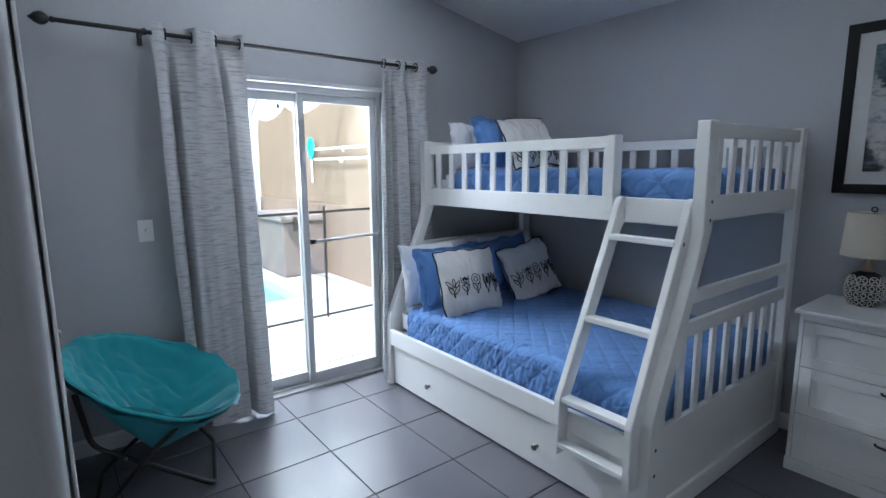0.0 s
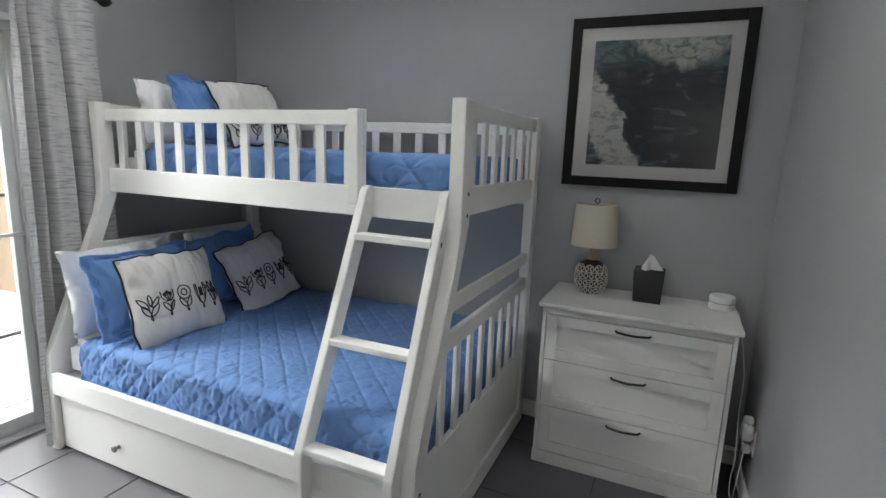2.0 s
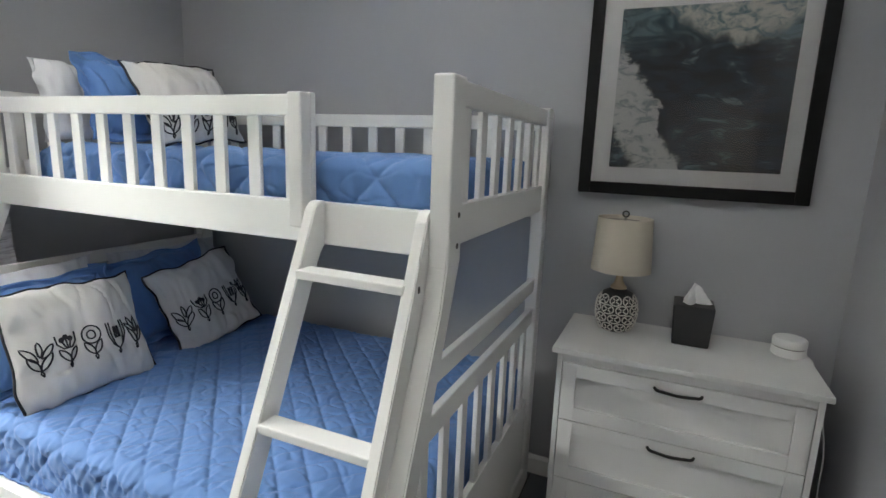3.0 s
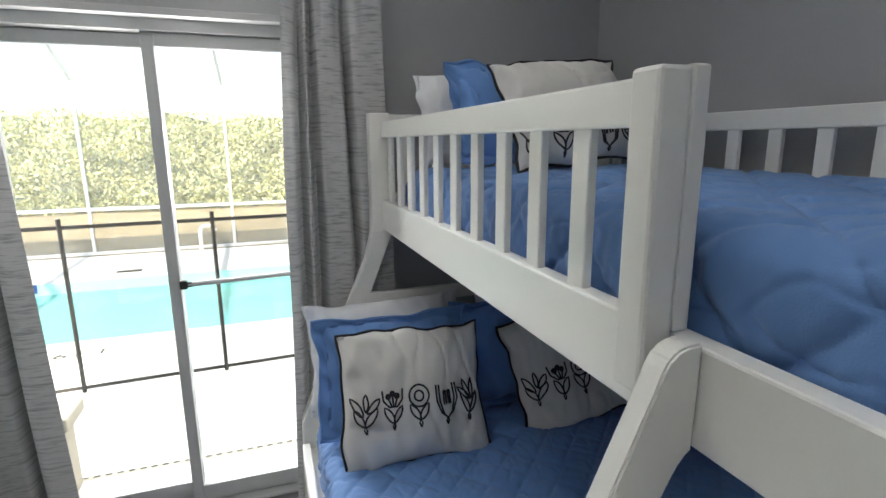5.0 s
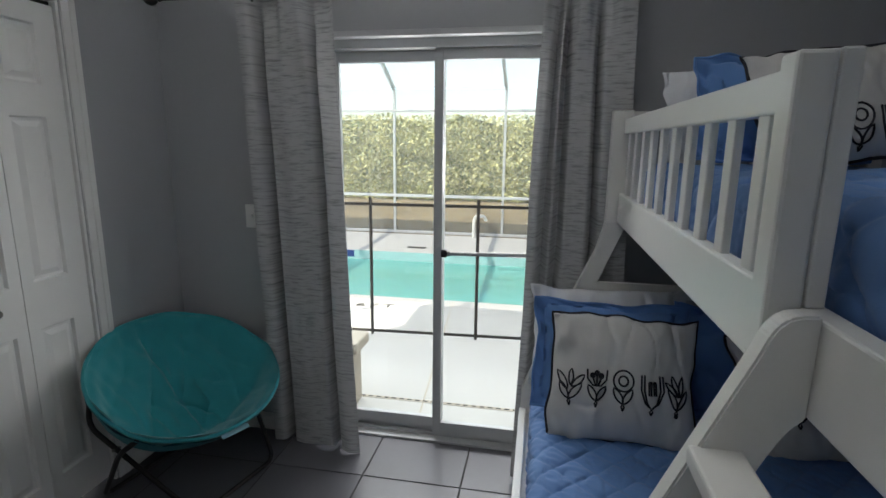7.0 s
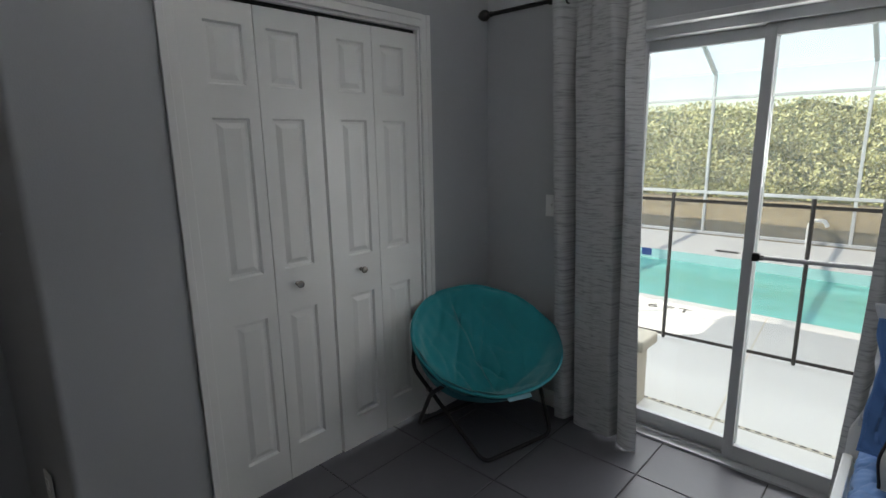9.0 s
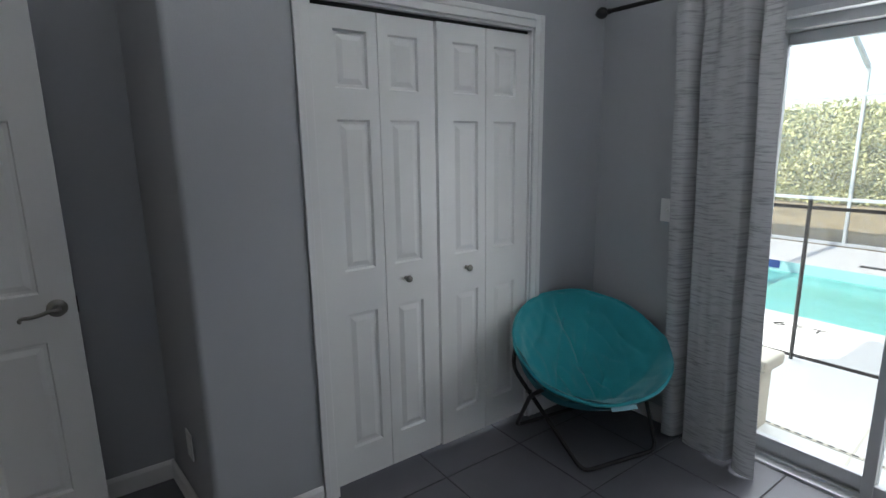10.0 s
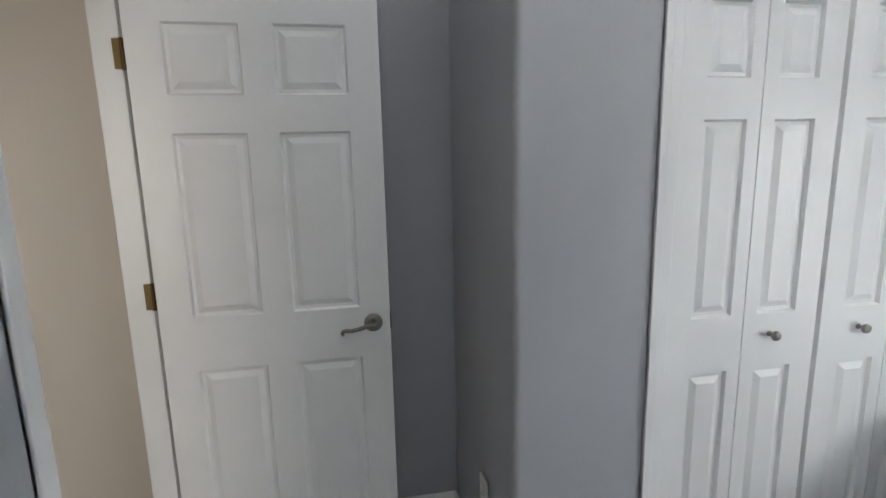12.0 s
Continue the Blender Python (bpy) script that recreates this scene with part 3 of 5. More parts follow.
def room_door():
    j = thing("door_frame", (DL, YS, 0), "white painted door frame with a moulded casing", "door frame", kind="structure")
    casing(j, DL, DR, DT, YS, 'x', 1)
    casing(j, DL, DR, DT, YS - 0.14, 'x', -1)
    part("jamb", add(box(DL - 0.002, DL + 0.018, YS - 0.142, YS + 0.002, 0, DT), box(DL + 0.018, DL + 0.05, YS - 0.13, YS - 0.048, 0, DT - 0.02, 0.003)), TRIM, j)
    part("jamb", add(box(DR - 0.018, DR + 0.002, YS - 0.142, YS + 0.002, 0, DT), box(DR - 0.03, DR - 0.018, YS - 0.105, YS - 0.045, 0, DT - 0.02)), TRIM, j)
    part("jamb_head", box(DL + 0.018, DR - 0.018, YS - 0.142, YS + 0.002, DT - 0.018, DT + 0.002), TRIM, j)
    part("strike_plate", box(DR - 0.0195, DR - 0.0178, YS - 0.034, YS - 0.004, 0.885, 0.945), BROWN, j, "dark metal strike plate")
    d = thing("door_1", (DL, YS, 0), "white six-panel interior door standing wide open", "door", kind="structure")
    y0, y1, x = YS - 0.036, YS + 0.727, DL + 0.056
    m = (y1 - y0) / 2 + y0
    leaf = part("leaf", panel_leaf(y0, y1, 0.015, 2.03, x, 0.035, [(y0 + 0.105, m - 0.05), (m + 0.05, y1 - 0.105)], PANEL_ROWS), TRIM, d)
    for z in (0.25, 1.07, 1.83):
        h = tube([(x - 0.002, y0 - 0.008, z - 0.046), (x - 0.002, y0 - 0.008, z + 0.046)], 0.0065, 10)
        add(h, box(x - 0.034, x - 0.002, y0 - 0.0035, y0 - 0.0008, z - 0.044, z + 0.044))
        add(h, box(x - 0.006, x - 0.002, y0 - 0.034, y0 - 0.010, z - 0.044, z + 0.044, 0.001))
        for q in (-0.028, 0.0, 0.028):
            add(h, tube([(x - 0.0025, y0 - 0.022, z + q), (x - 0.0008, y0 - 0.022, z + q)], 0.003, 8))
        part("hinge", h, BRASS, d, "aged brass hinge")
    y, z = y1 - 0.06, 0.925
    r = lathe([(0.033, 0), (0.033, 0.004), (0.028, 0.009), (0.014, 0.012), (0.0115, 0.04), (0.0115, 0.046)], (0, 0, 0), 24)
    bmesh.ops.transform(r, matrix=pose(x, y, z, 0, 90, 0), verts=r.verts)
    part("handle", r, NICKEL, leaf, "brushed nickel lever handle", smooth=True)
    lever = [(x + 0.043, y + 0.004, z), (x + 0.047, y - 0.02, z + 0.003), (x + 0.047, y - 0.05, z - 0.006), (x + 0.046, y - 0.08, z - 0.011), (x + 0.046, y - 0.102, z - 0.008), (x + 0.046, y - 0.112, z - 0.016), (x + 0.046, y - 0.106, z - 0.024)]
    add_bm = tube(bend(lever, 0.012), lambda s: 0.0085 - 0.003 * s, 10)
    part("lever", add_bm, NICKEL, leaf, "curved nickel lever", smooth=True)
    part("latch", box(x - 0.026, x - 0.009, y1 - 0.001, y1 + 0.004, z - 0.03, z + 0.03), BROWN, d, "dark latch plate")


room_door()


def glass_door():
    t = thing("door_glass", ((SL + SR) / 2, YN + 0.1, 0), "white aluminium sliding glass door, closed", "sliding door", kind="structure")
    y0, y1 = YN + 0.055, YN + 0.165
    part("frame_head", add(box(SL, SR, y0, y1, ST - 0.055, ST, 0.003), box(SL, SR, YN - 0.004, y0, ST - 0.014, ST + 0.012, 0.003)), ALU, t)
    part("frame_side", box(SL, SL + 0.035, y0, y1, 0.0, ST - 0.055, 0.003), ALU, t)
    part("frame_side", box(SR - 0.035, SR, y0, y1, 0.0, ST - 0.055, 0.003), ALU, t)
    sill = add(box(SL + 0.035, SR - 0.035, y0 - 0.02, y1, -0.02, 0.012, 0.002), box(SL + 0.035, SR - 0.035, y0 + 0.03, y0 + 0.036, 0.012, 0.026))
    part("track", add(sill, box(SL + 0.035, SR - 0.035, y0 + 0.074, y0 + 0.08, 0.012, 0.026)), ALU, t, "aluminium sill with two rails")
    xm = 1.197
    for nm, a, b, y in (("panel_slide", SL + 0.037, xm + 0.020, y0 + 0.062), ("panel_fixed", xm - 0.022, SR - 0.037, y0 + 0.018)):
        w, d = 0.042, 0.032
        fr = add(box(a, a + w, y, y + d, 0.028, ST - 0.057, 0.003), box(b - w, b, y, y + d, 0.028, ST - 0.057, 0.003))
        add(fr, box(a + w, b - w, y, y + d, 0.028, 0.095, 0.003)), add(fr, box(a + w, b - w, y, y + d, ST - 0.105, ST - 0.057, 0.003))
        p = part(nm, fr, ALU, t)
        g = part("pane", box(a + w - 0.006, b - w + 0.006, y + 0.013, y + 0.019, 0.089, ST - 0.099), GLASS, p, "clear glass pane")
        g.visible_shadow = False
    # security bar hinged to the side of the frame
    part("security_bar", tube([(1.246, y0 + 0.006, 0.992), (SR - 0.04, y0 + 0.006, 1.005)], 0.0095, 12), ALU, t, "white metal security bar", smooth=True)
    part("bar_latch", add(box(1.216, 1.244, y0 - 0.006, y0 + 0.019, 0.975, 1.01, 0.004), box(1.238, 1.262, y0 - 0.002, y0 + 0.014, 0.982, 1.002, 0.004)), BLACKM, t, "black plastic bar latch")


glass_door()


def plate(name, m, label, kind_, gang=1):
    """A wall plate lying in its own x-z plane, face towards -y."""
    t = thing(name, (0, 0, 0), label, "wall plate")
    w = 0.036 + 0.046 * (gang - 1) * 0.5
    part("cover", box(-w, w, -0.006, 0.0, -0.058, 0.058, 0.0025), PLASTIC, t)
    if kind_ == "switch":
        for k in range(gang):
            x = (k - (gang - 1) / 2) * 0.046
            part("toggle", box(x - 0.005, x + 0.005, -0.017, -0.005, -0.004, 0.012, 0.002, pose(0, 0, 0, 12, 0, 0)), PLASTIC, t)
    else:
        for z in (0.02, -0.02):
            part("socket", box(-0.0165, 0.0165, -0.0085, -0.005, z - 0.014, z + 0.014, 0.004), PLASTIC, t)
    t.matrix_world = m
    return t


plate("light_switch", pose(0.275, YN, 1.148), "white light switch beside the curtain", "switch", 1)
plate("wall_outlet", pose(-0.40, 1.186, 0.33, 0, 0, 5), "white wall outlet low on the closet side", "outlet")
plate("wall_outlet", pose(2.70, YS, 0.31, 0, 0, 180), "white wall outlet with a plug-in device", "outlet")


# ---- bunk bed ----
BS, BN = 1.24, 3.18                      # south and north ends
XU, XR, XL, XB = 1.93, 1.972, 1.62, 2.97            # upper side, lower side, back


def slats(n, lo, hi, make):
    for i in range(n):
        make(lo + (hi - lo) * (i + 0.5) / n)


def end_post(y0, y1, zt):
    """The bent front post of an end: foot, slope and upper post in one board."""
    bm = bmesh.new()
    w = 0.085
    ring = [(XL, 0.0), (XL + w, 0.0), (XL + w + 0.005, 0.42), (XL + w + 0.03, 0.52), (XU + w - 0.01, 1.20), (XU + w - 0.01, 1.31), (XU, 1.31), (XU - 0.004, 1.20), (XU - 0.03, 1.10), (XL + 0.045, 0.56), (XL + 0.01, 0.47)]
    a, b = [bm.verts.new((x, y0, z)) for x, z in ring], [bm.verts.new((x, y1, z)) for x, z in ring]
    for i in range(len(ring)):
        j = (i + 1) % len(ring)
        bm.faces.new((a[i], a[j], b[j], b[i]))
    bm.faces.new(a), bm.faces.new(b)
    bmesh.ops.recalc_face_normals(bm, faces=bm.faces)
    bmesh.ops.bevel(bm, geom=bm.edges[:], offset=0.004, segments=2, affect='EDGES')
    return bm


def bunk_bed():
    t = thing("bunk_bed", ((XL + XB) / 2, (BS + BN) / 2, 0), "white painted wooden bunk bed with a ladder and underbed drawer", "bunk bed")
    W = lambda nm, bm, lab="": part(nm, bm, BEDW, t, lab)
    for y0, y1, zt in ((BS, BS + 0.05, 1.645), (BN - 0.05, BN, 1.64)):
        W("lower_post", end_post(y0, y1, zt))
        W("upper_post", box(XU - 0.0015, XU + 0.0765, y0 - 0.0015, y1 + 0.0015, 1.205, zt, 0.005))
        W("back_post", box(XB - 0.07, XB, y0, y1, 0.0, 1.65, 0.005))
        ym, xi, xo = (y0 + y1) / 2, XU + 0.075, XB - 0.07
        W("end_top_rail", box(xi, xo, ym - 0.016, ym + 0.016, 1.58, zt - 0.004, 0.004))
        W("end_bottom_rail", box(xi - 0.02, xo, ym - 0.014, ym + 0.014, 1.245, 1.348, 0.004))
        slats(7, xi, xo, lambda x: W("slat", box(x - 0.022, x + 0.022, ym - 0.008, ym + 0.008, 1.342, 1.586, 0.003)))
        W("middle_rail", beam((XU - 0.075, ym, 0.938), (xo, ym, 0.938), 0.022, 0.056, (0, 1, 0)))
        W("lower_top_rail", beam((XU - 0.135, ym, 0.804), (xo, ym, 0.804), 0.024, 0.066, (0, 1, 0)))
        for k in range(9):
            x = 1.742 + 0.134 * k
            W("slat", box(x - 0.021, x + 0.021, ym - 0.008, ym + 0.008, 0.41, 0.785 if k else 0.57, 0.003))
        W("end_panel", box(XL + 0.084, xo, ym - 0.012, ym + 0.012, 0.06, 0.426, 0.003))
        W("base_strip", box(XL + 0.084, xo, ym - 0.026, ym + 0.026, 0.0, 0.095, 0.006))
    # upper side rails and guards
    ye = BN - 0.05
    W("side_rail", box(XR - 0.002, XR + 0.03, BS + 0.05, ye, 1.214, 1.328, 0.004))
    W("guard_top_rail", box(XR, XR + 0.03, 1.705, ye, 1.552, 1.608, 0.004))
    W("guard_post", box(XU - 0.002, XR - 0.003, 1.660, 1.705, 1.260, 1.610, 0.005))
    W("guard_backing", box(XR - 0.002, XR + 0.020, 1.661, 1.704, 1.329, 1.612, 0.003))
    W("guard_stile", box(XR + 0.002, XR + 0.026, 1.706, 1.752, 1.326, 1.556, 0.003))
    for k in range(10):
        y = 1.868 + 0.1305 * k
        W("guard_slat", box(XR + 0.008, XR + 0.023, y - 0.021, y + 0.021, 1.322, 1.556, 0.003))
    W("back_rail", box(XB - 0.032, XB - 0.002, BS + 0.05, ye, 1.214, 1.328, 0.004))
    W("back_guard_rail", box(XB - 0.032, XB - 0.006, BS + 0.05, ye, 1.565, 1.622, 0.004))
    slats(13, BS + 0.05, ye, lambda y: W("back_slat", box(XB - 0.027, XB - 0.012, y - 0.022, y + 0.022, 1.326, 1.568, 0.003)))
    W("upper_slat_base", box(XR + 0.03, XB - 0.032, BS + 0.05, ye, 1.235, 1.262))
    # lower side rail, bed base and drawer
    W("lower_side_rail", box(XL + 0.004, XL + 0.034, BS + 0.05, ye, 0.285, 0.388, 0.004))
    W("lower_back_rail", box(XB - 0.032, XB - 0.002, BS + 0.05, ye, 0.285, 0.388, 0.004))
    W("lower_slat_base", box(XL + 0.034, XB - 0.032, BS + 0.05, ye, 0.33, 0.36))
    dr = W("drawer", box(XL + 0.028, XL + 0.05, BS + 0.055, ye - 0.005, 0.012, 0.279, 0.004), "white underbed drawer front")
    part("drawer_box", box(XL + 0.05, XB - 0.15, BS + 0.09, ye - 0.04, 0.02, 0.24), BEDW, dr)
    for y in (1.832, 2.72):
        k = lathe([(0.010, 0), (0.007, 0.004), (0.0065, 0.013), (0.0145, 0.018), (0.0165, 0.024), (0.013, 0.029), (0.004, 0.031)], (0, 0, 0), 18)
        bmesh.ops.transform(k, matrix=pose(XL + 0.028, y, 0.122, 0, -90, 0), verts=k.verts)
        part("drawer_knob", k, NICKEL, dr, "round polished nickel knob", smooth=True)
    # ladder
    for y, lean_y in ((1.632, 0.020), (1.308, -0.012)):
        bm = bmesh.new()
        prof = [(XR - 0.0025, 1.334), (XR - 0.022, 1.333), (XR - 0.034, 1.329), (XR - 0.044, 1.320), (XR - 0.051, 1.308), (XR - 0.060, 1.283), (XL - 0.060, 0.455), (XL - 0.062, 0.20), (XL + 0.003, 0.20), (XL + 0.003, 0.43)]
        prof += [(XR - 0.034, 1.165), (XR - 0.026, 1.182), (XR - 0.018, 1.196), (XR - 0.010, 1.206), (XR - 0.0025, 1.212)]
        sh = lambda z: y + lean_y * (1.32 - z) / 1.12
        a, b = [bm.verts.new((x, sh(z) - 0.016, z)) for x, z in prof], [bm.verts.new((x, sh(z) + 0.016, z)) for x, z in prof]
        for i in range(len(prof)):
            j = (i + 1) % len(prof)
            bm.faces.new((a[i], a[j], b[j], b[i]))
        bm.faces.new(a), bm.faces.new(b)
        bmesh.ops.recalc_face_normals(bm, faces=bm.faces)
        bmesh.ops.bevel(bm, geom=bm.edges[:], offset=0.003, segments=2, affect='EDGES')
        W("ladder_side", bm)
    for z in (1.155, 0.80, 0.455, 0.245):
        k = min(max((z - 0.43) / 0.83, 0), 1)
        x = XL - 0.028 + k * (XR - XL - 0.020)
        W("ladder_rung", box(x - 0.030, x + 0.030, 1.315, 1.632 + 0.020 * (1.32 - z) / 1.12 - 0.01, z - 0.012, z + 0.012, 0.004))
        for y in (1.2905,):
            part("bolt", box(x - 0.004, x + 0.006, y - 0.0012, y + 0.001, z - 0.008, z + 0.008), BROWN, t, "dark bolt head")
    for x, z in ((XU + 0.055, 1.325), (XU + 0.05, 1.25), (XL + 0.05, 0.36), (XL + 0.05, 0.25)):
        b = lathe([(0.0075, 0), (0.0075, 0.0015), (0.005, 0.002)], (0, 0, 0), 12)
        bmesh.ops.transform(b, matrix=pose(x, BS - 0.0005, z, 90, 0, 0), verts=b.verts)
        part("bolt", b, BROWN, t, "dark bolt head")


bunk_bed()


# ---- bedding ----
def wob(x, y, z=0.0, s=1.0):
    return noise.noise(Vector((x * s, y * s, z)))


def mattress(name, x0, x1, y0, y1, z0, z1, label):
    bm = box(x0, x1, y0, y1, z0, z1)
    bmesh.ops.bevel(bm, geom=bm.edges[:], offset=0.035, segments=4, affect='EDGES')
    return tagged(part(name, bm, WHITEF, smooth=True), label, "mattress")


mattress("mattress", XL + 0.075, XB - 0.05, BS + 0.085, BN - 0.056, 0.361, 0.535, "full-size mattress in a white fitted sheet")
mattress("mattress", XR + 0.072, XB - 0.05, BS + 0.085, BN - 0.056, 1.263, 1.415, "twin mattress in a white fitted sheet")


def quilt(name, x0, x1, y0, y1, top, drop, pitch, label, nu, nv, puff, creased, R=0.045):
    """A stitched quilt over a mattress: hanging on the open side and at the foot, tucked at the back."""
    arc = R * math.pi / 2
    L, M = x1 - x0, y1 - y0
    ds = drop * 1.1

    def roll(s, d):
        """How far out from the top's edge, and how far down, a point s from the hem lies."""
        if s < d:
            return -R, R + d - s, 1.0
        if s < d + arc:
            a = (s - d) / R
            return -R * math.cos(a), R - R * math.sin(a), math.cos(a)
        return s - d - arc, 0.0, 0.0

    def f(u, v):
        s, q = u * (drop + arc + L), v * (ds + arc + M)
        ox, dx, hx = roll(s, drop)
        oy, dy, hy = roll(q, ds)
        x, y, z = x0 + ox, y0 + oy, top - max(dx, dy)
        # stitch lines at a slant both ways, soft filling between them
        g = 1.0
        for c in ((s + q + 0.006 * wob(s, q, 31, 5)) / pitch, (s - q + 0.006 * wob(s, q, 33, 5)) / pitch):
            dist = abs(c - round(c)) * pitch * 0.7
            g *= 1 - math.exp(-(dist / (0.055 * pitch)) ** 1.1) * 0.95
        h = g * puff + wob(x, y, 3, 2.6) * 0.008 + wob(s, q, 9, 9) * (0.007 - 0.004 * creased) + wob(s * 0.5, q * 1.6, 12, 30) * 0.0016 - 0.0035 * max(0.12 - abs(wob(s * 1.3, q * 0.7, 21, 14)), 0) / 0.12
        # gathers that run in from the elastic hem, and fine pulls between the stitches
        near = hx if hx > 0 else math.exp(-max(s - drop - arc, 0) / 0.11)
        pull = 0.5 + 0.5 * wob(q * 0.7, 4, 17, 5)
        h += max(near, hx) * creased * (0.0034 * pull * math.sin((q + s * 0.35) * 215 + 7 * wob(q, s, 1, 6)) + 0.006 * wob(q, s * 0.3, 5, 40))
        h += creased * 0.0022 * wob(s * 0.6 + q, q * 0.3 - s, 41, 42) * g
        k = math.hypot(hx, hy)
        nz = max(1 - k, 0.0)
        edge = min(M + arc + ds - q, 0.05) / 0.05
        return (x - hx * h, y - hy * h, z + nz * h - (1 - edge) ** 2 * 0.018)

    t = thing(name, ((x0 + x1) / 2, (y0 + y1) / 2, top - 0.1), label, "quilt")
    bm = grid(nu, nv, f)
    bmesh.ops.recalc_face_normals(bm, faces=bm.faces)
    part("quilted_top", bm, QUILT, t, smooth=True)
    n = 160
    hem = [f(0, 1 - k / n) for k in range(n + 1)] + [f(k / n, 0) for k in range(1, n + 1)]
    part("binding", tube(hem, 0.005, 6), QUILT, t, "narrow blue bound hem", smooth=True)
    part("binding", tube([f(k / n, 1) for k in range(n + 1)], 0.006, 6), QUILT, t, "narrow blue bound hem", smooth=True)
    return t


quilt("quilt", XL + 0.104, XB - 0.045, BS + 0.108, 2.985, 0.562, 0.150, 0.122, "blue diamond-stitched cotton quilt tucked over the lower bed", 330, 400, 0.008, 0.8)
quilt("quilt", XR + 0.085, XB - 0.045, BS + 0.108, 2.93, 1.440, 0.120, 0.215, "blue diamond-stitched cotton quilt on the upper bunk", 280, 400, 0.013, 0.3, 0.03)


def cushion(name, w, h, d, m, material, label, flange=0.0, piped=None, art=False, seed=0, cat="pillow", pinch=0.065, low=-0.022):
    """A stuffed pillow, upright in its own x-z plane, face towards -y, base at z = 0."""
    t = thing(name, (0, 0, 0), label, cat)

    def outline(u, v):
        x, z = (u * 2 - 1), (v * 2 - 1)
        k = 1 - pinch * (1 - x * x) * abs(z) ** 3
        j = 1 - pinch * (1 - z * z) * abs(x) ** 3
        return x * j * w / 2 + wob(z, seed + x, 2, 2.6) * 0.016 * abs(x), z * k * h / 2 + h / 2 + wob(x, seed + z, 6, 2.4) * 0.018 * abs(z)

    def surf(u, v, side):
        x, z = outline(u, v)
        a, b = abs(u * 2 - 1), abs(v * 2 - 1)
        fw = 1 - 2 * flange / w
        a, b = min(a / fw, 1), min(b / fw, 1)
        th = d / 2 * max((1 - a ** 2.6) * (1 - b ** 2.6), 0) ** 0.55
        cr = 0.0
        if th > 0:
            cr = 0.014 * wob(x * 9, z * 4, seed + side, 1.0) + 0.008 * wob(x * 30, z * 13, seed + 3, 1.0) * (0.3 + max(a, b))
            cr -= 0.010 * max(0.16 - abs(wob(x * 11 + z * 4, z * 5 - x * 3, seed + 12, 1.0)), 0) / 0.16 * (0.35 + 0.65 * max(a, b))
        if flange and th <= 0:
            cr = 0.007 * math.sin(u * 31 + v * 27 + seed) + 0.006 * wob(x * 14, z * 14, seed, 1.0)
        return Vector((x, -side * (th + cr * (1 if th > 0 else 0)) + (cr if th <= 0 else 0), z))

    n = 64
    bm = grid(n, n, lambda u, v: surf(u, v, 1))
    add(bm, grid(n, n, lambda u, v: surf(u, v, -1)))
    bmesh.ops.remove_doubles(bm, verts=bm.verts, dist=0.0006)
    bmesh.ops.recalc_face_normals(bm, faces=bm.faces)
    part("case", bm, material, t, smooth=True)
    if piped is not None:
        loop = [surf(k / 24, 0, 1) for k in range(24)] + [surf(1, k / 24, 1) for k in range(24)] + [surf(1 - k / 24, 1, 1) for k in range(24)] + [surf(0, 1 - k / 24, 1) for k in range(24)]
        part("piping", tube(loop, 0.0052, 8, closed=True), piped, t, "dark corded piping" if piped is PIPING else "", smooth=True)
    if art:
        lay = lambda pts: [surf(0.5 + p[0] / w, 0.5 + p[1] / h, 1) + Vector((0, -0.0015, 0)) for p in pts]
        for k, px in enumerate((-0.170, -0.084, -0.002, 0.086, 0.165)):
            draw = bmesh.new()
            for stroke in flower(k):
                pts = [(px + a * 1.08, low + b * 1.18) for a, b in stroke]
                add(draw, tube(lay(pts), 0.0029, 6))
            part("embroidered_flower", draw, PIPING, t, "dark line-drawn embroidered flower")
    t.matrix_world = m
    return t


def leafline(x, z, length, angle, fat):
    """The outline of one leaf from its foot."""
    c, s = math.cos(radians(angle)), math.sin(radians(angle))
    out = []
    for k in range(17):
        a = k / 16
        side = 1 if a < 0.5 else -1
        q = a * 2 if a < 0.5 else 2 - a * 2
        r = side * fat * math.sin(q * math.pi) ** 0.7
        out.append((x + c * q * length - s * r, z + s * q * length + c * r))
    return out


def ringline(x, z, r):
    return [(x + r * math.cos(k * math.tau / 18), z + r * math.sin(k * math.tau / 18)) for k in range(19)]


